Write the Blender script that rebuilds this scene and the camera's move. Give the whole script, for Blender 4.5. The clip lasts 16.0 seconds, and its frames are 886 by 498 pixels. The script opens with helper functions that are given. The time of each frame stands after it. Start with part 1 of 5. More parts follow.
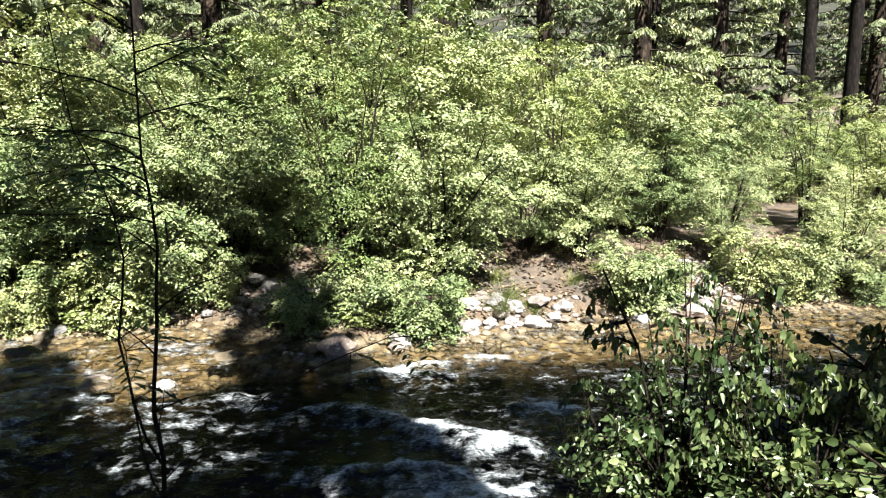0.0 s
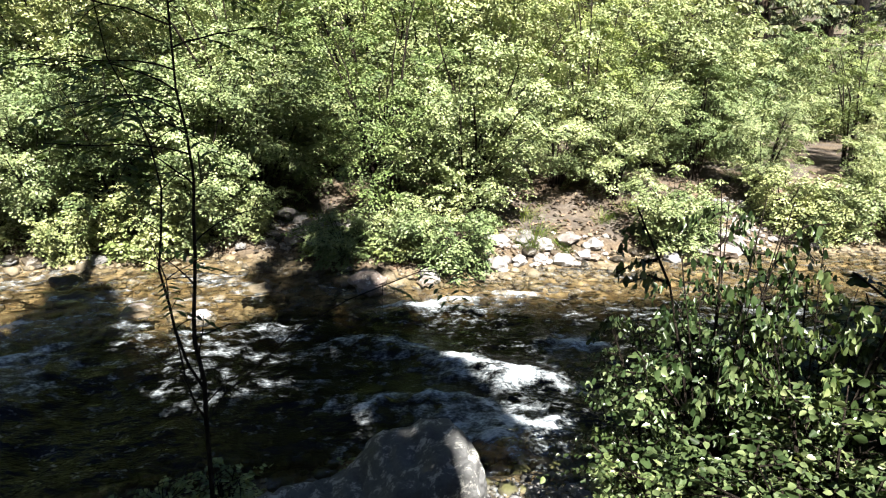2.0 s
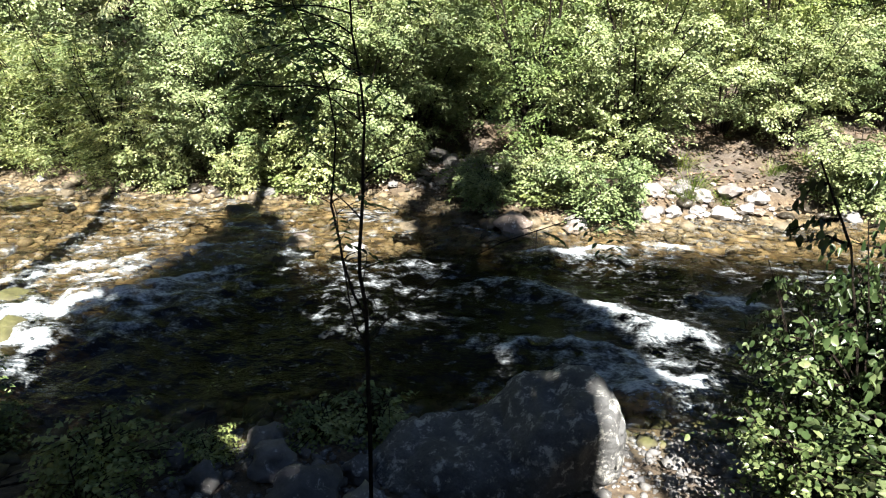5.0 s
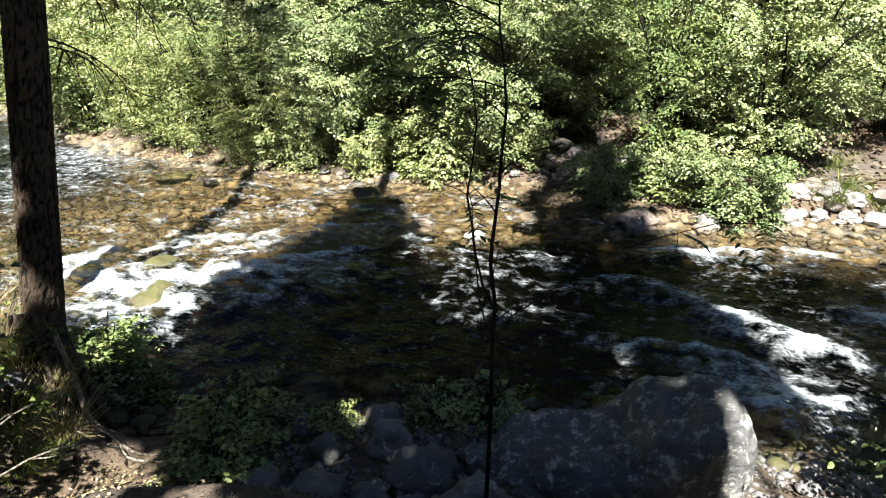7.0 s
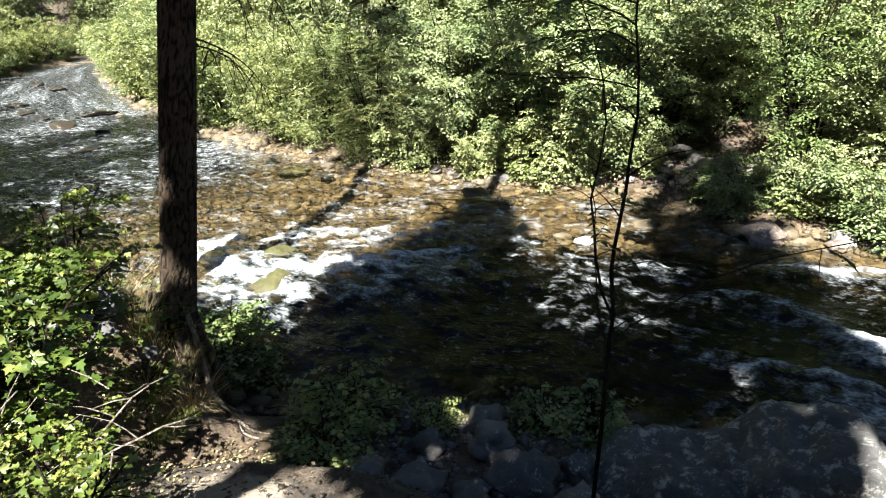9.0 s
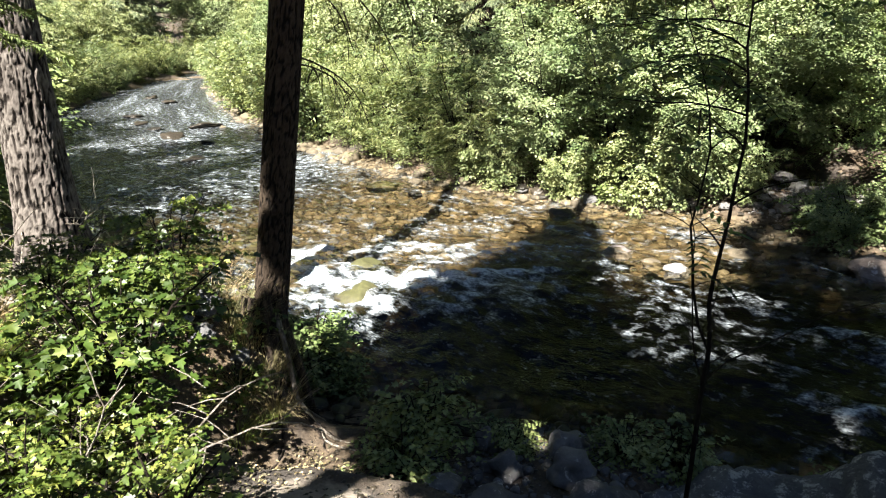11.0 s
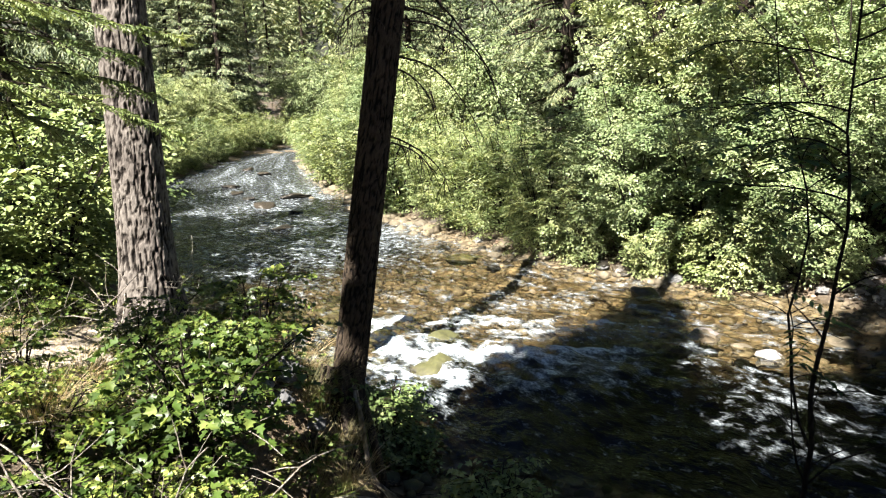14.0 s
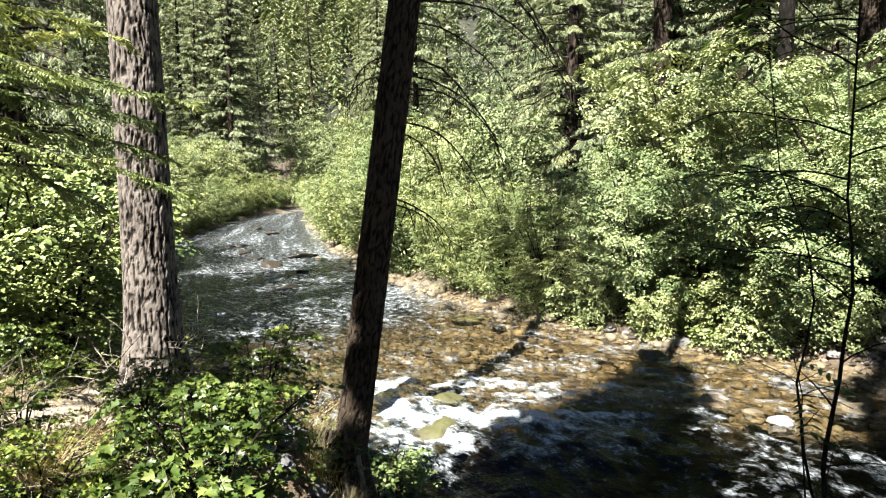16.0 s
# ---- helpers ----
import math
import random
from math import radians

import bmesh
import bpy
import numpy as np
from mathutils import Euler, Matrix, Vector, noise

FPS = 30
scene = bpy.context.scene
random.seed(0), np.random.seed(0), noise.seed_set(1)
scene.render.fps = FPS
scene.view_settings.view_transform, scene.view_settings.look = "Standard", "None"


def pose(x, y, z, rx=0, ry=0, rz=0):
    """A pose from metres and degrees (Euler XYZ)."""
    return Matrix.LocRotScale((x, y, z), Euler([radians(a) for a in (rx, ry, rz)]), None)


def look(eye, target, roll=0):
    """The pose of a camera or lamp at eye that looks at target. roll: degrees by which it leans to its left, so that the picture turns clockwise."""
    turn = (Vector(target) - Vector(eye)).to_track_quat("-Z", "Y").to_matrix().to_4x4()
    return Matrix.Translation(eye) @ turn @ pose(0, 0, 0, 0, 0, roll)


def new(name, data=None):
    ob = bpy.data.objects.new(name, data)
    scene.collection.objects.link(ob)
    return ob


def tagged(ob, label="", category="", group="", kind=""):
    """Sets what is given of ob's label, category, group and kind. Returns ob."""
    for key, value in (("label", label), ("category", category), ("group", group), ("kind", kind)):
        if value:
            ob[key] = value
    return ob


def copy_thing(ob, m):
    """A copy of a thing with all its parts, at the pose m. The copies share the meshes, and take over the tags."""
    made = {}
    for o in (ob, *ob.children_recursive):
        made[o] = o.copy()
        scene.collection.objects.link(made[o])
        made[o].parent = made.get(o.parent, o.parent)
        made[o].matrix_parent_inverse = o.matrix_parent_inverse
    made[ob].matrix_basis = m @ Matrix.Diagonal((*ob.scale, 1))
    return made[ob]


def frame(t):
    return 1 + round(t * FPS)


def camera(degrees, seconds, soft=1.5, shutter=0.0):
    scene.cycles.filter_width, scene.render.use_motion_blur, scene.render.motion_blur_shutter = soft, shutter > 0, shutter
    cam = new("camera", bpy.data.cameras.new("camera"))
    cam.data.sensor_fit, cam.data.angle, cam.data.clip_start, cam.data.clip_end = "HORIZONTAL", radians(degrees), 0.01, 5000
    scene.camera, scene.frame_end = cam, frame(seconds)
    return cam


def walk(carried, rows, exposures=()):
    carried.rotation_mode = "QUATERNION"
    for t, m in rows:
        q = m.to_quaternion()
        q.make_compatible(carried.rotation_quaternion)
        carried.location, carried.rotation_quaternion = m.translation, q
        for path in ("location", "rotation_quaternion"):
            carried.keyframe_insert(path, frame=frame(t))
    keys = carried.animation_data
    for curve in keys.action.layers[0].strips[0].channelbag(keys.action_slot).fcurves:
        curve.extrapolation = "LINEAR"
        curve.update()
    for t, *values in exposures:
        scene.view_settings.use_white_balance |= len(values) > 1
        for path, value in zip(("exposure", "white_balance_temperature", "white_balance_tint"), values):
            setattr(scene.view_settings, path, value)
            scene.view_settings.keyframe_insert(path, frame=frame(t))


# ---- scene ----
cam = camera(68.23, 16.0, soft=1.1)
PATH = [
    (0.0, pose(0.171, 0.062, 2.656, 80.74, 0, 0.00) @ pose(0, 0, 0, 0, 0, -0.05)),
    (0.5, pose(0.167, 0.063, 2.654, 79.57, 0, 0.30) @ pose(0, 0, 0, 0, 0, -0.04)),
    (1.0, pose(0.164, 0.052, 2.652, 78.30, 0, 0.76) @ pose(0, 0, 0, 0, 0, 0.02)),
    (1.5, pose(0.161, 0.055, 2.649, 76.79, 0, 1.52) @ pose(0, 0, 0, 0, 0, 0.08)),
    (2.0, pose(0.159, 0.061, 2.648, 75.22, 0, 2.58) @ pose(0, 0, 0, 0, 0, 0.17)),
    (2.5, pose(0.154, 0.053, 2.650, 73.89, 0, 3.97) @ pose(0, 0, 0, 0, 0, 0.18)),
    (3.0, pose(0.149, 0.044, 2.651, 72.82, 0, 5.80) @ pose(0, 0, 0, 0, 0, 0.15)),
    (3.5, pose(0.131, 0.028, 2.653, 71.97, 0, 7.82) @ pose(0, 0, 0, 0, 0, 0.06)),
    (4.0, pose(0.127, 0.024, 2.653, 71.26, 0, 10.30) @ pose(0, 0, 0, 0, 0, -0.15)),
    (6.5, pose(0.067, 0.030, 2.676, 69.39, 0, 23.56) @ pose(0, 0, 0, 0, 0, -0.91)),
    (7.0, pose(0.041, 0.022, 2.678, 69.32, 0, 26.14) @ pose(0, 0, 0, 0, 0, -0.87)),
    (7.5, pose(0.012, 0.011, 2.680, 69.27, 0, 28.52) @ pose(0, 0, 0, 0, 0, -0.85)),
    (8.0, pose(0.000, 0.000, 2.678, 69.35, 0, 31.09) @ pose(0, 0, 0, 0, 0, -1.04)),
    (8.5, pose(-0.004, -0.001, 2.669, 69.53, 0, 33.62) @ pose(0, 0, 0, 0, 0, -1.20)),
    (9.0, pose(-0.013, -0.001, 2.669, 69.67, 0, 35.73) @ pose(0, 0, 0, 0, 0, -1.24)),
    (11.5, pose(-0.045, -0.034, 2.684, 71.94, 0, 44.95) @ pose(0, 0, 0, 0, 0, -1.07)),
    (12.0, pose(-0.050, -0.042, 2.687, 72.84, 0, 46.50) @ pose(0, 0, 0, 0, 0, -1.07)),
    (12.5, pose(-0.053, -0.044, 2.689, 73.83, 0, 47.81) @ pose(0, 0, 0, 0, 0, -1.07)),
    (13.0, pose(-0.052, -0.044, 2.692, 75.00, 0, 48.86) @ pose(0, 0, 0, 0, 0, -1.05)),
    (13.5, pose(-0.048, -0.040, 2.696, 76.30, 0, 49.60) @ pose(0, 0, 0, 0, 0, -1.04)),
    (14.0, pose(-0.050, -0.038, 2.698, 77.77, 0, 50.08) @ pose(0, 0, 0, 0, 0, -0.97)),
    (14.5, pose(-0.038, -0.035, 2.703, 79.24, 0, 50.36) @ pose(0, 0, 0, 0, 0, -0.91)),
    (15.0, pose(-0.032, -0.035, 2.707, 80.63, 0, 50.49) @ pose(0, 0, 0, 0, 0, -0.85)),
    (15.5, pose(-0.037, -0.036, 2.712, 81.89, 0, 50.53) @ pose(0, 0, 0, 0, 0, -0.75)),
    (16.0, pose(-0.040, -0.038, 2.715, 83.00, 0, 50.55) @ pose(0, 0, 0, 0, 0, -0.70)),
]
walk(cam, PATH)

# ---- light ----
SUN_EL, SUN_AZ = 50.0, 160.0           # degrees; azimuth from +y, clockwise: the sun stands behind the camera
world = bpy.data.worlds.new("sky")
scene.world = world
world.use_nodes = True
wn = world.node_tree.nodes
sky = wn.new("ShaderNodeTexSky")
sky.sky_type = "NISHITA"
sky.sun_disc = False
sky.altitude, sky.dust_density, sky.air_density = 2200, 0.4, 0.8
sky.sun_elevation, sky.sun_rotation = radians(SUN_EL), radians(SUN_AZ)
world.node_tree.links.new(sky.outputs[0], wn["Background"].inputs[0])
wn["Background"].inputs[1].default_value = 0.023
to_sun = Vector((math.sin(radians(SUN_AZ)) * math.cos(radians(SUN_EL)), math.cos(radians(SUN_AZ)) * math.cos(radians(SUN_EL)), math.sin(radians(SUN_EL))))
sun = new("sun", bpy.data.lights.new("sun", "SUN"))
sun.data.energy, sun.data.angle, sun.data.color = 5.0, radians(0.53), (1.0, 0.95, 0.86)
sun.matrix_world = look(to_sun * 60, (0, 0, 0))
scene.view_settings.exposure = 2.45

# ---- materials ----


def shader(name):
    m = bpy.data.materials.new(name)
    m.use_nodes = True
    n = m.node_tree.nodes
    return m, n, m.node_tree.links, n["Principled BSDF"]


def ramp(n, l, fac, stops):
    r = n.new("ShaderNodeValToRGB")
    while len(r.color_ramp.elements) < len(stops):
        r.color_ramp.elements.new(0.5)
    for e, (p, c) in zip(r.color_ramp.elements, stops):
        e.position, e.color = p, (*c, 1)
    l.new(fac, r.inputs[0])
    return r.outputs[0]


def noise_tex(n, l, scale, detail=6, rough=0.6, vec=None, kind="ShaderNodeTexNoise"):
    t = n.new(kind)
    t.inputs["Scale"].default_value = scale
    if kind == "ShaderNodeTexNoise":
        t.inputs["Detail"].default_value, t.inputs["Roughness"].default_value = detail, rough
    if vec is not None:
        l.new(vec, t.inputs["Vector"])
    return t.outputs[0]


def mix_col(n, l, fac, a, b, blend="MIX"):
    m = n.new("ShaderNodeMix")
    m.data_type, m.blend_type = "RGBA", blend
    for sock, v in ((m.inputs[0], fac), (m.inputs[6], a), (m.inputs[7], b)):
        if isinstance(v, (int, float)):
            sock.default_value = v
        elif isinstance(v, tuple):
            sock.default_value = (*v, 1)
        else:
            l.new(v, sock)
    return m.outputs[2]


def maths(n, l, op, a, b=None):
    m = n.new("ShaderNodeMath")
    m.operation = op
    for sock, v in zip(m.inputs, (a, b)):
        if v is None:
            continue
        if isinstance(v, (int, float)):
            sock.default_value = v
        else:
            l.new(v, sock)
    return m.outputs[0]


def bump(n, l, height, strength, dist, bsdf):
    b = n.new("ShaderNodeBump")
    b.inputs["Strength"].default_value, b.inputs["Distance"].default_value = strength, dist
    l.new(height, b.inputs["Height"])
    l.new(b.outputs[0], bsdf.inputs["Normal"])


def coords(n, l, stretch=None, world_space=False):
    if world_space:
        v = n.new("ShaderNodeNewGeometry").outputs["Position"]
    else:
        v = n.new("ShaderNodeTexCoord").outputs["Object"]
    if stretch:
        m = n.new("ShaderNodeMapping")
        m.inputs["Scale"].default_value = stretch
        l.new(v, m.inputs["Vector"])
        v = m.outputs[0]
    return v


def leaf_material(name, dark, mid, light, translucent=0.35, rough=0.42):
    """Leaves that differ one from another, let light through and shine a little; sunlit sprays and shaded hollows are
    painted in.
    """
    m, n, l, p = shader(name)
    rnd = n.new("ShaderNodeNewGeometry").outputs["Random Per Island"]
    col = ramp(n, l, rnd, [(0.0, dark), (0.5, mid), (1.0, light)])
    # broad noise paints shaded hollows and bright sprays into the leaf colour
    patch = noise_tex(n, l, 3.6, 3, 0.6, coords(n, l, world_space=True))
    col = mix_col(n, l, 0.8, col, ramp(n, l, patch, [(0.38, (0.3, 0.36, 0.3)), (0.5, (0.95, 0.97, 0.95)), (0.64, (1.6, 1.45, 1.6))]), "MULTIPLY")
    own = n.new("ShaderNodeObjectInfo").outputs["Random"]
    col = mix_col(n, l, 1.0, col, ramp(n, l, own, [(0.0, (0.62, 0.7, 0.62)), (0.35, (1.0, 1.0, 1.05)), (0.7, (1.15, 1.08, 1.0)), (1.0, (1.3, 1.2, 1.3))]), "MULTIPLY")
    vein = noise_tex(n, l, 70, 2, 0.5, coords(n, l))
    col = mix_col(n, l, 0.25, col, ramp(n, l, vein, [(0.3, (0.35, 0.35, 0.3)), (0.7, (1, 1, 1))]), "MULTIPLY")
    l.new(col, p.inputs["Base Color"])
    p.inputs["Roughness"].default_value = rough
    t = n.new("ShaderNodeBsdfTranslucent")
    l.new(mix_col(n, l, 1.0, col, (1.0, 1.0, 0.45), "MULTIPLY"), t.inputs[0])
    mx = n.new("ShaderNodeMixShader")
    mx.inputs[0].default_value = translucent
    l.new(p.outputs[0], mx.inputs[1])
    l.new(t.outputs[0], mx.inputs[2])
    l.new(mx.outputs[0], n["Material Output"].inputs[0])
    return m


def bark_material(name, deep, ridge, tint, scale=9.0, rough=0.9):
    m, n, l, p = shader(name)
    v = coords(n, l, (1, 1, 0.35))
    a = noise_tex(n, l, scale * 1.6, 8, 0.75, v)
    c = noise_tex(n, l, scale * 2.4, 0, 0, v, "ShaderNodeTexVoronoi")
    g = noise_tex(n, l, scale * 6, 6, 0.8, coords(n, l))
    h = maths(n, l, "ADD", maths(n, l, "SUBTRACT", maths(n, l, "MULTIPLY", a, 1.5), maths(n, l, "MULTIPLY", c, 0.7)), maths(n, l, "MULTIPLY", g, 0.5))
    col = ramp(n, l, h, [(0.42, deep), (0.68, ridge), (0.95, tint)])
    col = mix_col(n, l, maths(n, l, "MULTIPLY", noise_tex(n, l, 1.3, 3, 0.6, coords(n, l)), 0.5), col, deep)
    l.new(col, p.inputs["Base Color"])
    p.inputs["Roughness"].default_value, p.inputs["Specular IOR Level"].default_value = rough, 0.15
    bump(n, l, h, 1.0, 0.02, p)
    return m


def stone_material(name, tones, lichen=(0.5, 0.5, 0.45), moss=0.0, rough=0.75, grain=22.0, spread=0.57, relief=0.6, patch=11.0):
    """Stone with a tone of its own for each piece, mottling, lichen and, where asked, moss on top."""
    m, n, l, p = shader(name)
    rnd = n.new("ShaderNodeObjectInfo").outputs["Random"]
    isl = n.new("ShaderNodeNewGeometry").outputs["Random Per Island"]
    pick = maths(n, l, "FRACT", maths(n, l, "ADD", rnd, isl))
    col = ramp(n, l, pick, [(i / (len(tones) - 1), t) for i, t in enumerate(tones)])
    v = coords(n, l, world_space=True)
    big = noise_tex(n, l, 3.5, 5, 0.65, v)
    fine = noise_tex(n, l, grain, 6, 0.7, v)
    col = mix_col(n, l, 0.75, col, ramp(n, l, big, [(0.3, (0.35, 0.34, 0.33)), (0.65, (1, 1, 1))]), "MULTIPLY")
    col = mix_col(n, l, 0.6, col, ramp(n, l, fine, [(0.3, (0.4, 0.4, 0.4)), (0.7, (1.1, 1.1, 1.1))]), "MULTIPLY")
    spots = ramp(n, l, noise_tex(n, l, patch, 7, 0.78, v), [(spread, (0, 0, 0)), (spread + 0.07, (1, 1, 1))])
    col = mix_col(n, l, spots, col, lichen)
    if moss > 0:
        sep = n.new("ShaderNodeSeparateXYZ")
        l.new(n.new("ShaderNodeNewGeometry").outputs["Normal"], sep.inputs[0])
        f = maths(n, l, "MULTIPLY", maths(n, l, "ADD", sep.outputs[2], maths(n, l, "MULTIPLY", big, 0.6)), moss)
        f = ramp(n, l, f, [(0.45, (0, 0, 0)), (0.8, (1, 1, 1))])
        col = mix_col(n, l, f, col, mix_col(n, l, fine, (0.03, 0.036, 0.01), (0.11, 0.11, 0.03)))
    l.new(col, p.inputs["Base Color"])
    p.inputs["Roughness"].default_value = rough
    bump(n, l, maths(n, l, "ADD", fine, maths(n, l, "MULTIPLY", big, 2.0)), relief, 0.02, p)
    return m


def ground_material():
    """Earth with litter, pale sand and stony river bed, by height and noise."""
    m, n, l, p = shader("earth_and_river_bed")
    v = coords(n, l, world_space=True)
    sep = n.new("ShaderNodeSeparateXYZ")
    l.new(v, sep.inputs[0])
    big = noise_tex(n, l, 0.9, 5, 0.6, v)
    mid = noise_tex(n, l, 6, 6, 0.7, v)
    fine = noise_tex(n, l, 45, 5, 0.7, v)
    vor = n.new("ShaderNodeTexVoronoi")
    vor.inputs["Scale"].default_value = 9
    l.new(v, vor.inputs["Vector"])
    earth = ramp(n, l, mid, [(0.3, (0.024, 0.019, 0.016)), (0.55, (0.075, 0.062, 0.052)), (0.75, (0.19, 0.165, 0.145))])
    litter = ramp(n, l, noise_tex(n, l, 25, 3, 0.8, v), [(0.35, (0.0504, 0.0336, 0.0202)), (0.6, (0.123, 0.0896, 0.056)), (0.75, (0.291, 0.235, 0.168))])
    land = mix_col(n, l, ramp(n, l, big, [(0.4, (0, 0, 0)), (0.6, (1, 1, 1))]), earth, litter)
    cobble = ramp(n, l, vor.outputs["Color"], [(0.1, (0.0756, 0.054, 0.027)), (0.4, (0.184, 0.14, 0.0756)), (0.65, (0.356, 0.292, 0.189)), (0.9, (0.151, 0.13, 0.0864))])
    gap = ramp(n, l, vor.outputs["Distance"], [(0.0, (1, 1, 1)), (0.9, (0.25, 0.22, 0.2))])
    cobble = mix_col(n, l, 0.8, cobble, gap, "MULTIPLY")
    cobble = mix_col(n, l, 0.6, cobble, ramp(n, l, mid, [(0.3, (0.3, 0.3, 0.26)), (0.7, (1.1, 1.0, 0.9))]), "MULTIPLY")
    # bare dusty earth: the trampled patch by the pine, and paler earth painting sun dapples at the cut edge
    for x, y, size in ((-4.85, 0.7, 0.8), (-2.2, 1.35, 0.3), (-4.2, 0.9, 0.35)):
        d = n.new("ShaderNodeVectorMath")
        d.operation = "DISTANCE"
        flat = n.new("ShaderNodeVectorMath")
        flat.operation = "MULTIPLY"
        flat.inputs[1].default_value = (1, 1, 0)
        l.new(v, flat.inputs[0])
        l.new(flat.outputs[0], d.inputs[0])
        d.inputs[1].default_value = (x, y, 0)
        near = maths(n, l, "ADD", maths(n, l, "DIVIDE", d.outputs["Value"], size), maths(n, l, "MULTIPLY", maths(n, l, "SUBTRACT", mid, 0.5), 1.6))
        land = mix_col(n, l, ramp(n, l, near, [(0.6, (1, 1, 1)), (0.95, (0, 0, 0))]), land, mix_col(n, l, fine, (0.2, 0.165, 0.13), (0.44, 0.38, 0.31)))
    wet = n.new("ShaderNodeMapRange")
    wet.inputs["From Min"].default_value, wet.inputs["From Max"].default_value = 0.02, 0.1
    l.new(sep.outputs[2], wet.inputs["Value"])
    col = mix_col(n, l, wet.outputs[0], cobble, land)
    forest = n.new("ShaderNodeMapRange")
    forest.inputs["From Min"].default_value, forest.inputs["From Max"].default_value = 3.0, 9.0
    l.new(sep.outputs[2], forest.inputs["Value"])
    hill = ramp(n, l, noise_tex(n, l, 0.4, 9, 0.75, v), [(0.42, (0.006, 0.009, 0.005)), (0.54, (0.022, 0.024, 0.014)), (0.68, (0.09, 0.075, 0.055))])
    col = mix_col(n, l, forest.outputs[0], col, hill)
    l.new(col, p.inputs["Base Color"])
    p.inputs["Roughness"].default_value = 0.9
    bump(n, l, maths(n, l, "ADD", mid, maths(n, l, "MULTIPLY", fine, 0.5)), 0.7, 0.05, p)
    return m


def water_material():
    """Clear brown water that mirrors, with white broken water where the mesh says that it breaks, and painted glints.
    """
    m, n, l, p = shader("river_water")
    v = coords(n, l, (1.0, 1.5, 1.0), world_space=True)
    rip = maths(n, l, "ADD", noise_tex(n, l, 3.2, 3, 0.55, v), maths(n, l, "MULTIPLY", noise_tex(n, l, 11, 3, 0.6, v), 0.35))
    b = n.new("ShaderNodeBump")
    b.inputs["Strength"].default_value, b.inputs["Distance"].default_value = 0.85, 0.06
    l.new(rip, b.inputs["Height"])
    gloss = n.new("ShaderNodeBsdfGlossy")
    gloss.inputs["Roughness"].default_value = 0.09
    gloss.inputs["Color"].default_value = (0.6, 0.64, 0.7, 1)
    l.new(b.outputs[0], gloss.inputs["Normal"])
    clear = n.new("ShaderNodeBsdfTransparent")
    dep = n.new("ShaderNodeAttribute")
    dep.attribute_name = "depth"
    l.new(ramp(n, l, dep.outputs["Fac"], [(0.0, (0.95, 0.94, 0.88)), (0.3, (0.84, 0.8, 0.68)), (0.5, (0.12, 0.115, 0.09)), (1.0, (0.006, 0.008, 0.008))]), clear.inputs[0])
    fr = n.new("ShaderNodeFresnel")
    fr.inputs["IOR"].default_value = 1.33
    l.new(b.outputs[0], fr.inputs["Normal"])
    body = n.new("ShaderNodeMixShader")
    l.new(fr.outputs[0], body.inputs[0])
    l.new(clear.outputs[0], body.inputs[1])
    l.new(gloss.outputs[0], body.inputs[2])
    at = n.new("ShaderNodeAttribute")
    at.attribute_name = "foam_glint"
    lace = noise_tex(n, l, 7, 6, 0.62, coords(n, l, (1.0, 1.2, 1.0), world_space=True))
    curl = noise_tex(n, l, 26, 4, 0.6, coords(n, l, (1.0, 1.6, 1.0), world_space=True))
    f = maths(n, l, "ADD", at.outputs["Fac"], maths(n, l, "MULTIPLY", maths(n, l, "SUBTRACT", lace, 0.5), 2.2))
    f = maths(n, l, "ADD", f, maths(n, l, "MULTIPLY", maths(n, l, "SUBTRACT", curl, 0.5), 0.7))
    f = ramp(n, l, f, [(0.18, (0, 0, 0)), (0.44, (0.1, 0.1, 0.1)), (0.68, (0.34, 0.34, 0.34)), (0.95, (0.78, 0.78, 0.78))])
    l.new(ramp(n, l, curl, [(0.32, (0.26, 0.33, 0.4)), (0.6, (0.7, 0.76, 0.8))]), p.inputs["Base Color"])
    p.inputs["Roughness"].default_value = 0.55
    l.new(b.outputs[0], p.inputs["Normal"])
    mx = n.new("ShaderNodeMixShader")
    l.new(f, mx.inputs[0])
    l.new(body.outputs[0], mx.inputs[1])
    l.new(p.outputs[0], mx.inputs[2])
    l.new(mx.outputs[0], n["Material Output"].inputs[0])
    return m


def trunk_material(name, deep, ridge, tint):
    """Bark with dark furrows between paler plates, where the mesh has them."""
    m, n, l, p = shader(name)
    at = n.new("ShaderNodeAttribute")
    at.attribute_name = "plate"
    v = coords(n, l, (1, 1, 0.5))
    g = noise_tex(n, l, 38, 8, 0.75, v)
    h = maths(n, l, "ADD", maths(n, l, "MULTIPLY", at.outputs["Fac"], 0.75), maths(n, l, "MULTIPLY", maths(n, l, "SUBTRACT", g, 0.45), 1.0))
    col = ramp(n, l, h, [(0.1, deep), (0.45, ridge), (1.0, tint)])
    col = mix_col(n, l, 0.55, col, ramp(n, l, noise_tex(n, l, 3.2, 4, 0.6, coords(n, l)), [(0.35, (0.55, 0.5, 0.48)), (0.65, (1.1, 1.08, 1.05))]), "MULTIPLY")
    l.new(col, p.inputs["Base Color"])
    p.inputs["Roughness"].default_value, p.inputs["Specular IOR Level"].default_value = 0.88, 0.2
    bump(n, l, maths(n, l, "ADD", g, at.outputs["Fac"]), 0.8, 0.012, p)
    return m


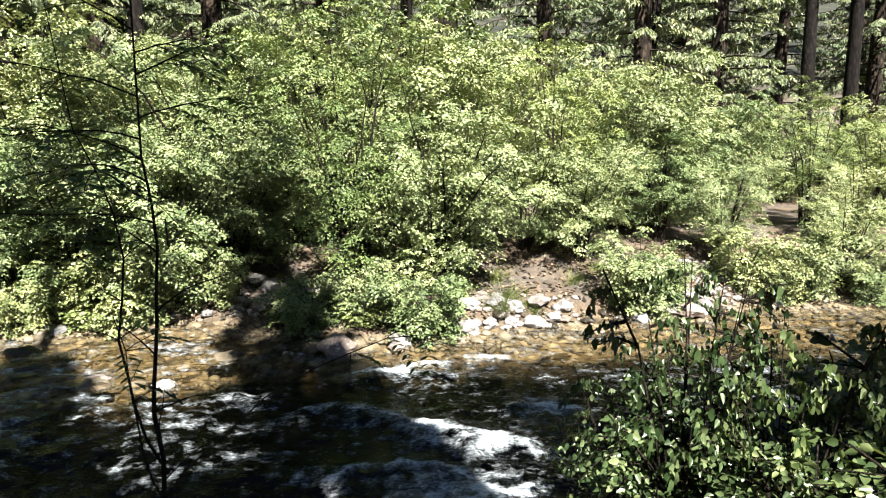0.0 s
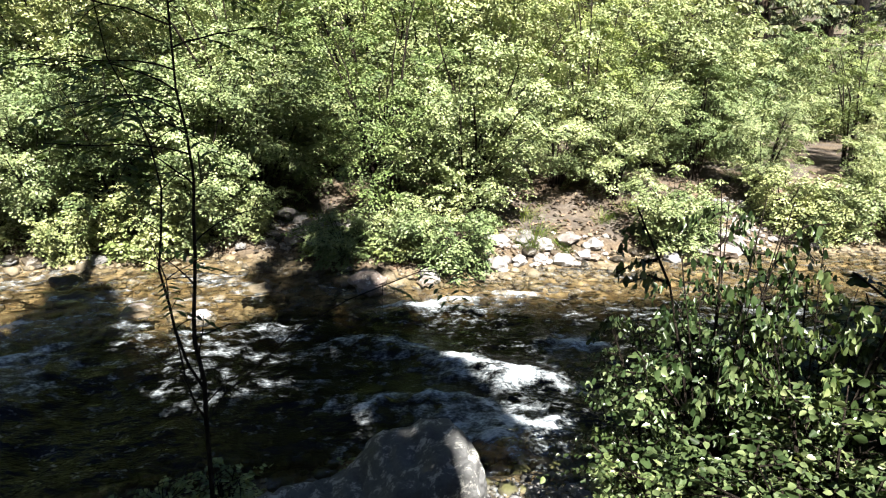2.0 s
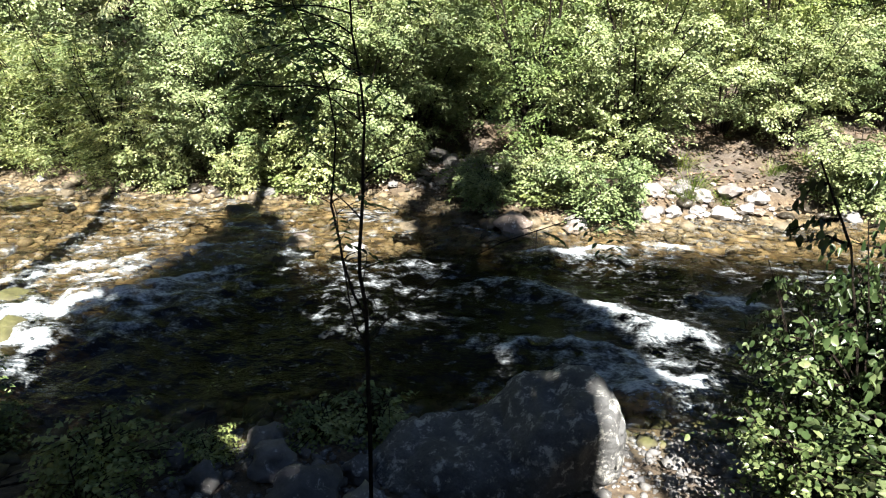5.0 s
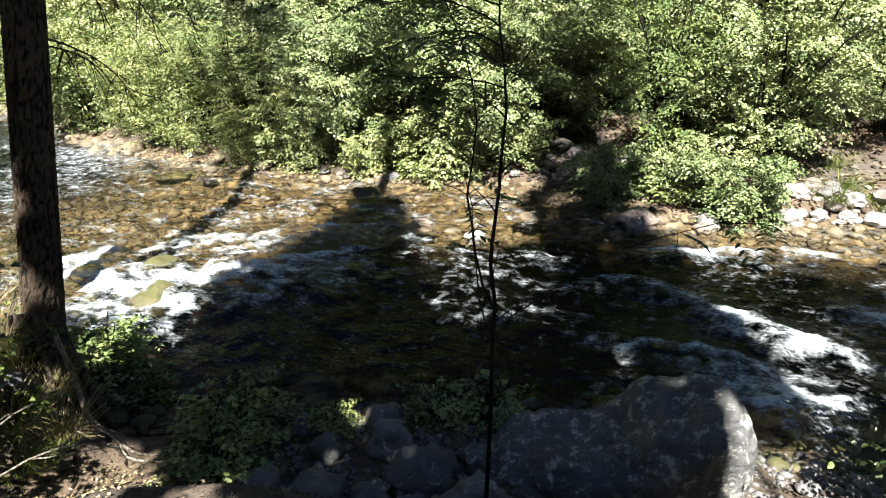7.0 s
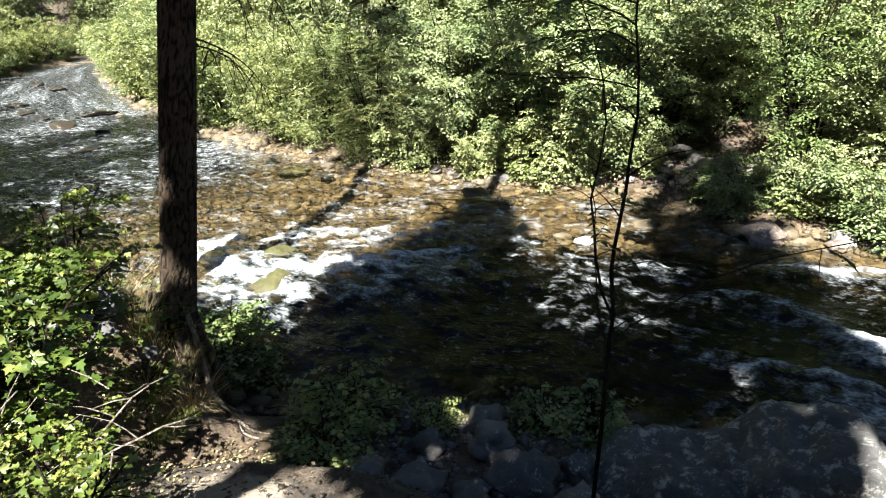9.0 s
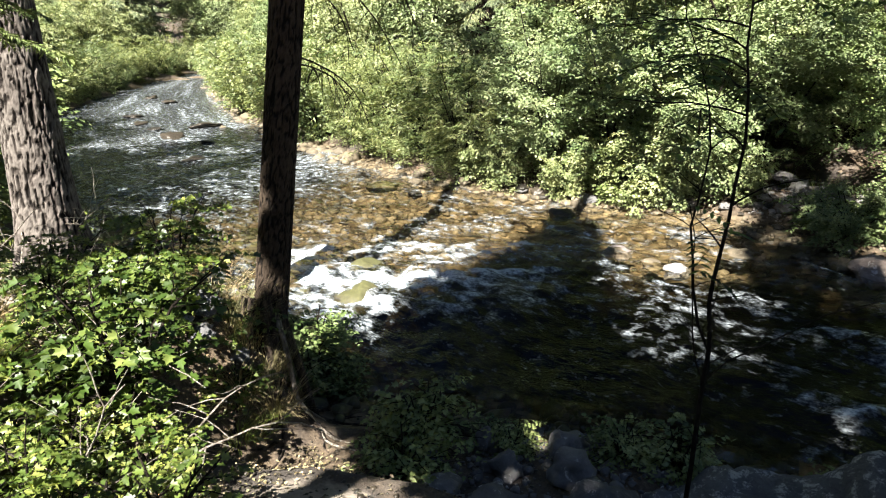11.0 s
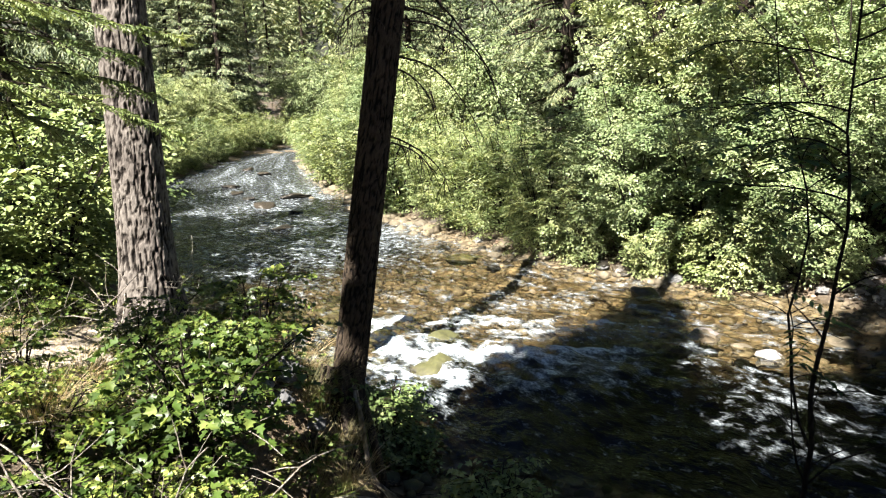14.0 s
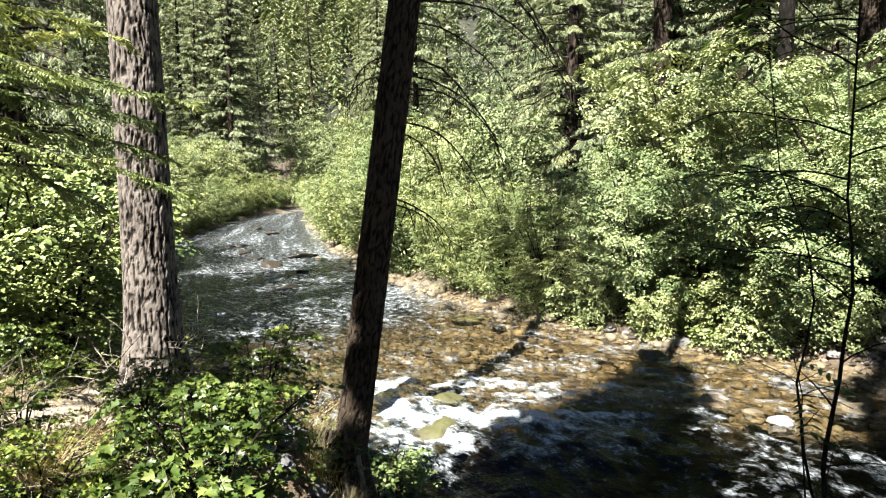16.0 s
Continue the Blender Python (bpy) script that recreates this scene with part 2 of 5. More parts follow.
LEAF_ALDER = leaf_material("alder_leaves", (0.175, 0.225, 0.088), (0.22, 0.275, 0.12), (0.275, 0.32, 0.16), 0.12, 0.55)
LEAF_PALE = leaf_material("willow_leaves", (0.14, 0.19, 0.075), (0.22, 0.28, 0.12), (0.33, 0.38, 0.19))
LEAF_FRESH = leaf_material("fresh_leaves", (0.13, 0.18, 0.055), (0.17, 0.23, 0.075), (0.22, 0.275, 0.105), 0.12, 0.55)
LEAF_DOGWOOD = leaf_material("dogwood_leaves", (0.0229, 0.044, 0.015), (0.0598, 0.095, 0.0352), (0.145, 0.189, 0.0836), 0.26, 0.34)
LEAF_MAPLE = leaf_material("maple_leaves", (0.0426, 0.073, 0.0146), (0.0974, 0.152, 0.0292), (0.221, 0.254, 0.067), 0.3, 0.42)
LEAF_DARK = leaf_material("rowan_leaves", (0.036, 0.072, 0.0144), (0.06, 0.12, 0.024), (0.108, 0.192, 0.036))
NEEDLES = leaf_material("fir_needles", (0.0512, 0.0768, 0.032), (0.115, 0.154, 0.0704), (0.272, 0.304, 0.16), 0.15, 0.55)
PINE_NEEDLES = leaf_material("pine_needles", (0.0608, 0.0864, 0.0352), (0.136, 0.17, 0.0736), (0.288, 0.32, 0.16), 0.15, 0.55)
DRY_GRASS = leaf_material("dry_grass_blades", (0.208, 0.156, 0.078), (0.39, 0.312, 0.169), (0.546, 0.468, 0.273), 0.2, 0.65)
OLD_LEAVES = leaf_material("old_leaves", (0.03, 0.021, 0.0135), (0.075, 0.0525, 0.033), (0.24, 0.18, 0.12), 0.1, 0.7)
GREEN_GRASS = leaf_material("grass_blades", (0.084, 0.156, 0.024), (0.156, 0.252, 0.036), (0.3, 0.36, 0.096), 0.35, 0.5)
BARK_PINE = bark_material("pine_bark", (0.024, 0.0176, 0.0144), (0.096, 0.0736, 0.0608), (0.24, 0.192, 0.16))
BARK_FIR = bark_material("fir_bark", (0.018, 0.015, 0.012), (0.0675, 0.051, 0.0405), (0.165, 0.128, 0.0975), 14.0)
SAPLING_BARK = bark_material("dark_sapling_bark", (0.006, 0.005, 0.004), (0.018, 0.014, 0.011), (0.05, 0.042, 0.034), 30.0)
TRUNK_PINE = trunk_material("plated_pine_bark", (0.009, 0.007, 0.006), (0.05, 0.042, 0.037), (0.2, 0.18, 0.165))
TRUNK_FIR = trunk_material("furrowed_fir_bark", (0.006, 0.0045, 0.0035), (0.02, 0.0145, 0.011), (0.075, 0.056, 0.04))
BARK_FAR = bark_material("far_trunk_bark", (0.0065, 0.0052, 0.0039), (0.0234, 0.0169, 0.013), (0.0715, 0.052, 0.039), 6.0)
# near-black: shade from neighbouring trees is put into this bark's colour
BARK_SHADE = bark_material("shaded_pine_bark", (0.002, 0.0015, 0.00125), (0.007, 0.0055, 0.0045), (0.0175, 0.014, 0.0115), 6.0)
TWIG = bark_material("shrub_bark", (0.008, 0.006, 0.004), (0.022, 0.016, 0.012), (0.06, 0.048, 0.036), 30.0)
DEADWOOD = bark_material("dead_wood", (0.132, 0.11, 0.088), (0.33, 0.297, 0.253), (0.55, 0.506, 0.44), 25.0)
ROCK_GREY = stone_material("grey_granite", [(0.104, 0.104, 0.11), (0.229, 0.225, 0.225), (0.156, 0.15, 0.146)], (0.416, 0.416, 0.406))
ROCK_PALE = stone_material("pale_cobble", [(0.221, 0.208, 0.2), (0.383, 0.365, 0.357), (0.281, 0.221, 0.187), (0.187, 0.178, 0.178), (0.425, 0.408, 0.391)], (0.468, 0.451, 0.433))
ROCK_RED = stone_material("rusty_cobble", [(0.0922, 0.0756, 0.0486), (0.227, 0.184, 0.119), (0.151, 0.125, 0.0864)], (0.292, 0.253, 0.194))
ROCK_MOSS = stone_material("mossy_cobble", [(0.07, 0.063, 0.0364), (0.119, 0.104, 0.0588)], (0.154, 0.14, 0.063), 0.55)
ROCK_WET = stone_material("wet_dark_stone", [(0.0308, 0.028, 0.0224), (0.07, 0.056, 0.0392)], (0.084, 0.07, 0.049), 0, 0.35)
GROUND = ground_material()
WATER = water_material()

# ---- building tools ----
RNG = np.random.default_rng(7)


def mesh_np(name, V, F, material, smooth=False):
    me = bpy.data.meshes.new(name)
    V, F = np.asarray(V, np.float32), np.asarray(F, np.int32)
    me.vertices.add(len(V))
    me.vertices.foreach_set("co", V.ravel())
    me.loops.add(F.size)
    me.loops.foreach_set("vertex_index", F.ravel())
    me.polygons.add(len(F))
    me.polygons.foreach_set("loop_start", np.arange(len(F), dtype=np.int32) * F.shape[1])
    if smooth:
        me.polygons.foreach_set("use_smooth", np.ones(len(F), bool))
    me.update(calc_edges=True)
    me.materials.append(material)
    return me


def part(name, me, parent=None, label=""):
    ob = new(name, me)
    ob.parent = parent
    return tagged(ob, label)


def unit(a):
    return a / np.maximum(np.linalg.norm(a, axis=-1, keepdims=True), 1e-9)


def vnoise(x, y, seed=0.0):
    """Smooth value noise, 0 to 1."""
    ix, iy = np.floor(x), np.floor(y)
    fx, fy = x - ix, y - iy
    fx, fy = fx * fx * (3 - 2 * fx), fy * fy * (3 - 2 * fy)

    def h(i, j):
        s = np.sin(i * 127.1 + j * 311.7 + seed * 74.7) * 43758.5453
        return s - np.floor(s)
    return (h(ix, iy) * (1 - fx) + h(ix + 1, iy) * fx) * (1 - fy) + (h(ix, iy + 1) * (1 - fx) + h(ix + 1, iy + 1) * fx) * fy


def fbm(x, y, octaves=4, seed=0.0):
    s, a, f = 0.0, 0.5, 1.0
    for o in range(octaves):
        s = s + a * vnoise(x * f, y * f, seed + o)
        a, f = a * 0.5, f * 2.03
    return s


class Tubes:
    """Collects tapered tubes along lines into one mesh."""

    def __init__(self):
        self.v, self.f, self.n = [], [], 0

    def add(self, pts, radii, sides=5):
        pts = np.asarray(pts, float)
        radii = np.broadcast_to(np.asarray(radii, float), (len(pts),))
        d = unit(np.gradient(pts, axis=0))
        ref = np.where(np.abs(d[:, 2:3]) > 0.9, [[1.0, 0, 0]], [[0, 0, 1.0]])
        a = unit(np.cross(d, ref))
        b = np.cross(d, a)
        ang = np.arange(sides) * 2 * math.pi / sides
        ring = pts[:, None] + radii[:, None, None] * (np.cos(ang)[None, :, None] * a[:, None] + np.sin(ang)[None, :, None] * b[:, None])
        k = len(pts)
        i = np.arange(k - 1)[:, None] * sides
        j = np.arange(sides)[None]
        j2 = (j + 1) % sides
        q = np.stack([i + j, i + j2, i + sides + j2, i + sides + j], -1).reshape(-1, 4)
        tri = np.concatenate([q[:, [0, 1, 2]], q[:, [0, 2, 3]]])
        self.v.append(ring.reshape(-1, 3))
        self.f.append(tri + self.n)
        self.n += k * sides

    def mesh(self, name, material):
        return mesh_np(name, np.concatenate(self.v), np.concatenate(self.f), material, True)


def profile(half):
    """A leaf outline from its right half: points u along, v across, and the fan that fills it."""
    up = [(u, v) for u, v in half]
    down = [(u, -v) for u, v in half[::-1] if v > 0]
    out = np.array([(0.0, 0.0)] + up + [(1.0, 0.0)] + down)
    return out


DIAMOND = profile([(0.42, 0.5)])
OVAL = profile([(0.18, 0.36), (0.5, 0.5), (0.82, 0.27)])
BLADE = profile([(0.15, 0.5), (0.45, 0.42), (0.75, 0.25)])
LOBED = profile([(0.02, 0.2), (0.22, 0.55), (0.36, 0.27), (0.68, 0.42), (0.72, 0.17)])


class Leaves:
    """Collects leaves, each a folded blade with its own place, axis, normal and size."""

    def __init__(self, shape, fold=0.3, sag=0.18):
        self.shape, self.fold, self.sag, self.rows = shape, fold, sag, []

    def add(self, P, A, N, L, W):
        P = np.atleast_2d(P)
        k = len(P)
        self.rows.append((P, np.broadcast_to(A, (k, 3)), np.broadcast_to(N, (k, 3)), np.broadcast_to(L, (k,)), np.broadcast_to(W, (k,))))

    def mesh(self, name, material):
        P, A, N, L, W = (np.concatenate([r[i] for r in self.rows]) for i in range(5))
        A = unit(A)
        S = unit(np.cross(N, A))
        U = np.cross(A, S)
        o = self.shape
        k, m = len(P), len(o)
        u, v = o[:, 0][None, :, None], o[:, 1][None, :, None]
        lw, ww = L[:, None, None], W[:, None, None]
        V = P[:, None] + A[:, None] * u * lw + S[:, None] * v * ww + U[:, None] * (self.fold * np.abs(v) * ww - self.sag * lw * u * u)
        if m == 4:
            fan = np.array([[0, 1, 2], [0, 2, 3]])
        elif self.sag > 0.4:
            h = m // 2
            fan = np.array([[0, 1, m - 1]] + [[i, i + 1, m - i] for i in range(1, h)] + [[i + 1, m - i - 1, m - i] for i in range(1, h - 1)])
        else:
            tip = int(np.argmax(o[:, 0]))
            right = [[0, i, i + 1] for i in range(1, tip)]
            left = [[0, i, i + 1] for i in range(tip, m - 1)]
            fan = np.array(right + left)
        F = (np.arange(k)[:, None, None] * m + fan[None]).reshape(-1, 3)
        return mesh_np(name, V.reshape(-1, 3), F, material)


def rand(k, a=-1.0, b=1.0):
    return RNG.uniform(a, b, k)


def curve(p0, d, length, k, droop=0.0, wander=0.1):
    """A line of k points from p0 that starts along d, sinks by droop and wanders."""
    pts, d = [np.array(p0, float)], np.array(d, float) / np.linalg.norm(d)
    for _ in range(k - 1):
        d = d + rand(3) * wander - np.array([0, 0, droop / k])
        d = d / np.linalg.norm(d)
        pts.append(pts[-1] + d * length / (k - 1))
    return np.array(pts)


def spray(leaves, line, count, size, aspect=0.6, flat=0.45, spread=0.9):
    """Leaves to both sides of a twig, their faces mostly to the sky."""
    k = max(2, count)
    t = np.linspace(0.12, 1.0, k) * (len(line) - 1)
    i = np.minimum(t.astype(int), len(line) - 2)
    P = line[i] + (line[i + 1] - line[i]) * (t - i)[:, None]
    d = unit(line[i + 1] - line[i])
    side = unit(np.cross(d, [0, 0, 1.0]) + 1e-6) * np.where(np.arange(k) % 2, 1, -1)[:, None]
    A = d * 0.55 + side * spread + rand((k, 3)) * 0.25
    N = np.array([0, 0, 1.0]) + rand((k, 3)) * flat * 1.6
    L = size * RNG.uniform(0.65, 1.2, k)
    leaves.add(P, A, N, L, L * aspect)


def clump(leaves, centre, radius, count, size, aspect=0.6, tilt=0.6):
    """A flat-topped tuft of leaves round the end of a twig, its rim drooping."""
    a, r = rand(count, 0, 2 * math.pi), radius * np.sqrt(rand(count, 0, 1))
    out = np.stack([np.cos(a), np.sin(a), 0 * a], -1)
    lean = rand(3) * np.array([0.75, 0.75, 0.0])
    drop = 0.1 * radius * rand(count) - 0.5 * radius * (r / radius) ** 2 - (out @ lean) * r
    P = centre + out * r[:, None] + np.stack([0 * a, 0 * a, drop], -1)
    A = out * 0.9 + rand((count, 3)) * 0.5 + np.array([0, 0, -0.2])
    N = np.array([0, 0, 1.0]) + lean + out * 0.3 + rand((count, 3)) * tilt
    L = size * RNG.uniform(0.6, 1.2, count)
    leaves.add(P, A, N, L, L * aspect)


# ---- ground and river ----
FAR_X = [-400, -60, -36, -26, -20, -14, -10.8, -8.4, -6.7, -5.2, -3.8, -2.4, -1.5, -0.4, 0.7, 2.4, 3.8, 5.8, 9, 16, 40, 400]
FAR_Y = [230, 37, 19.3, 14.3, 11.6, 9.6, 8.9, 8.4, 8.75, 9.0, 9.3, 9.1, 8.6, 8.5, 8.9, 9.4, 9.9, 10.4, 10.7, 10.5, 9, 0]
NEAR_X = [-400, -60, -46, -40, -32, -25.7, -16.4, -12.4, -8, -5.6, -4.1, -3.3, -2.8, -2.3, -1.3, -0.3, 1.5, 3, 6, 12, 40, 400]
NEAR_Y = [225, 33, 23, 17.2, 11.4, 7.0, 3.6, 2.7, 2.3, 2.4, 2.48, 2.5, 2.75, 3.15, 3.5, 3.7, 3.9, 4.1, 4.6, 5, 4, -5]


def far_edge(x):
    return np.interp(x, FAR_X, FAR_Y)


def near_edge(x):
    return np.interp(x, NEAR_X, NEAR_Y)


def smooth(a, b, v):
    t = np.clip((v - a) / (b - a), 0, 1)
    return t * t * (3 - 2 * t)


def land(x, y):
    """Height of the ground sheet."""
    x, y = np.asarray(x, float), np.asarray(y, float)
    wob = (fbm(x * 1.3, y * 1.3, 3, 3.0) - 0.45) * 0.5
    yn, yf = near_edge(x), far_edge(x)
    dn, df = yn - y + wob, y - yf + wob
    inside = np.minimum(-dn, -df)
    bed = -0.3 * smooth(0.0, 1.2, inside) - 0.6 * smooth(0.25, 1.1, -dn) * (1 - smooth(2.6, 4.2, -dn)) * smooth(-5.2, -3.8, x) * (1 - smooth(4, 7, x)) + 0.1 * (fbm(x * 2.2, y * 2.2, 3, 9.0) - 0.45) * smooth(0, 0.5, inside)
    far = 0.30 * smooth(0, 0.9, df) + 0.5 * smooth(0.8, 3.2, df) + 0.02 * np.maximum(df, 0) + 0.28 * np.maximum(df - 22, 0) * smooth(22, 40, df)
    cliff = (0.4 + 0.6 * smooth(-8.5, -6.0, x)) * smooth(0.0, 0.75, dn) + 0.13 * np.clip(dn - 0.7, 0, 6)
    shelf = 0.10 * smooth(0, 0.4, dn) + 0.08 * np.clip(dn, 0, 1.2) + 0.30 * smooth(1.0, 1.45, dn) + 0.62 * smooth(1.3, 3.2, dn)
    near = cliff + (shelf - cliff) * smooth(-3.75, -3.1, x)
    near = near + 0.1 * np.maximum(dn - 12, 0)
    lumps = (fbm(x * 2.6, y * 2.6, 4, 5.0) - 0.47) * 0.16
    up = np.where(dn > 0, near, np.where(df > 0, far, 0))
    hills = 150 * smooth(-62, -330, x) * smooth(-40, 60, y + 0.0 * x)
    return np.where(inside > 0, bed, up + lumps * smooth(0.05, 0.6, np.maximum(dn, df))) + hills * np.maximum(smooth(3, 30, np.maximum(dn, df)), smooth(-66, -90, x))


def axis(fine_a, fine_b, step, lo, hi, grow=1.16):
    """Coordinates that are fine between two limits and spread out to the horizon."""
    mid = list(np.arange(fine_a, fine_b + step / 2, step))
    s, v = step, mid[-1]
    while v < hi:
        s = min(s * grow, 13)
        v += s
        mid.append(v)
    s, v, low = step, mid[0], []
    while v > lo:
        s = min(s * grow, 13)
        v -= s
        low.append(v)
    return np.array(low[::-1] + mid)


def grid_faces(nx, ny):
    i = np.arange(nx - 1)[:, None] * ny + np.arange(ny - 1)[None]
    return np.stack([i, i + ny, i + ny + 1, i + 1], -1).reshape(-1, 4)


gx, gy = axis(-9, 5.5, 0.085, -700, 700), axis(-1, 11.5, 0.085, -500, 700)
GX, GY = np.meshgrid(gx, gy, indexing="ij")
GZ = land(GX, GY)
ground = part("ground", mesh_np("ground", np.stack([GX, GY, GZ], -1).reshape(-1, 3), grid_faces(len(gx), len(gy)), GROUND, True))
tagged(ground, "brown earth banks and stony river bed under a forest", "ground", kind="structure")

RAPIDS = []


def rapid(x, y, length, width, turn, rise, white):
    """A place where the river breaks: its middle, size, direction in degrees, wave height and whiteness."""
    RAPIDS.append((x, y, length, width, radians(turn), rise, white))


# broken water beside the leaning tree
rapid(-6.5, 4.55, 0.5, 0.22, 30, 0.1, 0.94)
rapid(-5.9, 4.15, 0.6, 0.23, 10, 0.1, 0.94)
rapid(-5.35, 4.35, 0.66, 0.19, 20, 0.11, 0.94)
rapid(-5.15, 3.6, 0.6, 0.19, -5, 0.1, 1.02)
rapid(-5.55, 3.5, 0.42, 0.23, 60, 0.08, 0.86)
rapid(-4.95, 3.25, 0.42, 0.2, 0, 0.06, 0.78)
rapid(-4.55, 3.05, 0.36, 0.22, 0, 0.04, 0.70)
rapid(-4.75, 4.7, 0.36, 0.2, 20, 0.12, 0.82)
rapid(-4.3, 5.2, 0.84, 0.23, 55, 0.17, 0.74)
rapid(-3.9, 4.95, 0.6, 0.2, 40, 0.08, 0.53)
rapid(-5.6, 5.6, 0.72, 0.22, 25, 0.08, 0.61)
rapid(-4.7, 6.3, 0.72, 0.2, 40, 0.08, 0.63)
rapid(-4.4, 7.4, 0.6, 0.2, 10, 0.06, 0.70)
rapid(-3.7, 6.7, 0.42, 0.19, -20, 0.06, 0.61)
rapid(-3, 6.15, 0.6, 0.17, -15, 0.06, 0.41)
rapid(-2.6, 5.55, 0.54, 0.17, -20, 0.05, 0.41)
rapid(-2.1, 5, 0.48, 0.17, 0, 0.04, 0.41)
for x, y, turn, white in ((-5.95, 3.85, 20, 0.8), (-5.3, 4.0, 35, 0.75), (-4.7, 4.05, 15, 0.8), (-4.45, 3.5, 5, 0.75), (-4.95, 4.95, 30, 0.7), (-6.0, 5.05, 25, 0.75), (-5.2, 5.3, 20, 0.65), (-4.2, 4.45, 40, 0.6), (-4.7, 3.3, 10, 0.8), (-6.6, 5.5, 20, 0.65), (-5.9, 6.2, 30, 0.6)):
    rapid(x, y, 0.32, 0.1, turn, 0.07, white)
# the falls beyond the boulder
rapid(-0.75, 6.25, 0.35, 0.16, -25, 0.09, 0.67)
rapid(-0.25, 5.95, 0.45, 0.16, -15, 0.11, 0.75)
rapid(0.3, 5.75, 0.4, 0.2, -25, 0.12, 0.86)
rapid(0.55, 5.55, 0.25, 0.28, 70, 0.12, 0.94)
rapid(-0.75, 5.05, 0.3, 0.14, 15, 0.11, 0.71)
rapid(-0.25, 5, 0.22, 0.22, 40, 0.12, 0.71)
rapid(0.2, 4.95, 0.4, 0.16, -10, 0.1, 0.82)
rapid(0.45, 4.65, 0.45, 0.2, 10, 0.08, 0.90)
rapid(-0.55, 7.25, 0.35, 0.13, 5, 0.07, 0.75)
rapid(-0.05, 7.55, 0.45, 0.15, 15, 0.07, 0.82)
rapid(0.8, 7.85, 0.4, 0.14, 5, 0.06, 0.67)
rapid(1.25, 6.4, 0.3, 0.2, -30, 0.08, 0.75)
rapid(3.6, 7.6, 0.3, 0.16, -30, 0.06, 0.67)


def water_surface(x, y):
    """Height of the water and how white it is: each breaking wave has a sharp upstream brow and a ragged tail. Thin
    white elsewhere paints glints.
    """
    z = (fbm(x * 1.7, y * 2.4, 4, 21.0) - 0.46) * 0.15 + (fbm(x * 5, y * 7, 3, 31.0) - 0.45) * 0.045
    far_off = smooth(-9, -22, x)
    z = z * (1 - 0.3 * far_off)
    lively = smooth(-8.5, -6, x) * (1 - smooth(-1.8, -0.6, x)) * smooth(2.9, 4.2, y)
    # thin white outside the rapids paints glints and sky sheen, strongest upstream
    foam_glint = (0.2 + 0.13 * lively) * smooth(0.46, 0.66, fbm(x * 1.6, y * 3.2, 5, 40.0)) + 0.3 * smooth(-7.5, -12, x)
    pool = smooth(-5.0, -4.0, x) * (1 - smooth(-2.2, -1.4, x)) * (1 - smooth(4.4, 5.6, y))
    foam_glint = foam_glint * (1 - 0.9 * pool)
    wx, wy = x + (fbm(x * 2.2, y * 2.2, 4, 50.0) - 0.47) * 0.9, y + (fbm(x * 2.2, y * 2.2, 4, 60.0) - 0.47) * 0.8
    ragged = fbm(x * 5 + y * 2, y * 8 - x * 2, 4, 90.0)
    lumps = fbm(x * 7, y * 7, 3, 70.0)
    for cx, cy, ln, wd, a, rise, white in RAPIDS:
        wd, white = (wd * 1.4, white * 1.2) if cx < -3.5 else (wd * 1.25, white * (0.85 if cx < -1.3 else 1.15))
        u = (wx - cx) * math.cos(a) + (wy - cy) * math.sin(a)
        v = -(wx - cx) * math.sin(a) + (wy - cy) * math.cos(a)
        brow = np.where(v > 0, np.exp(-(v / wd / 1.2) ** 2), np.exp(-(v / wd / 1.6) ** 2))
        z = z + 0.45 * rise * np.exp(-(u / ln) ** 2) * brow * (0.5 + lumps)
        tail = np.where(v > 0.1 * wd, np.exp(-((v - 0.1 * wd) / wd / 0.55) ** 2), np.exp(-np.abs(v - 0.1 * wd) / wd / 1.5))
        foam_glint = np.maximum(foam_glint, white * np.exp(-(u / ln / 1.05) ** 4) * tail * (0.05 + 1.85 * ragged))
    return z, foam_glint


wx_line = axis(-7.5, 2.5, 0.035, -90, 60, 1.1)
ws_line = np.linspace(-0.12, 1.12, 190)
WX = np.repeat(wx_line[:, None], len(ws_line), 1)
WY = near_edge(WX) + (far_edge(WX) - near_edge(WX)) * ws_line[None]
WZ, FOAM_GLINT = water_surface(WX, WY)
wm = mesh_np("river", np.stack([WX, WY, WZ], -1).reshape(-1, 3), grid_faces(*WX.shape), WATER, True)
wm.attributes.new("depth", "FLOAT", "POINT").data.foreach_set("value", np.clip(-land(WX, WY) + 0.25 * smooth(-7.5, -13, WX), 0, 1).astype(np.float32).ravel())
wm.attributes.new("foam_glint", "FLOAT", "POINT").data.foreach_set("value", FOAM_GLINT.astype(np.float32).ravel())
river = tagged(part("water", wm), "clear shallow mountain creek with white rapids", "water", kind="structure")

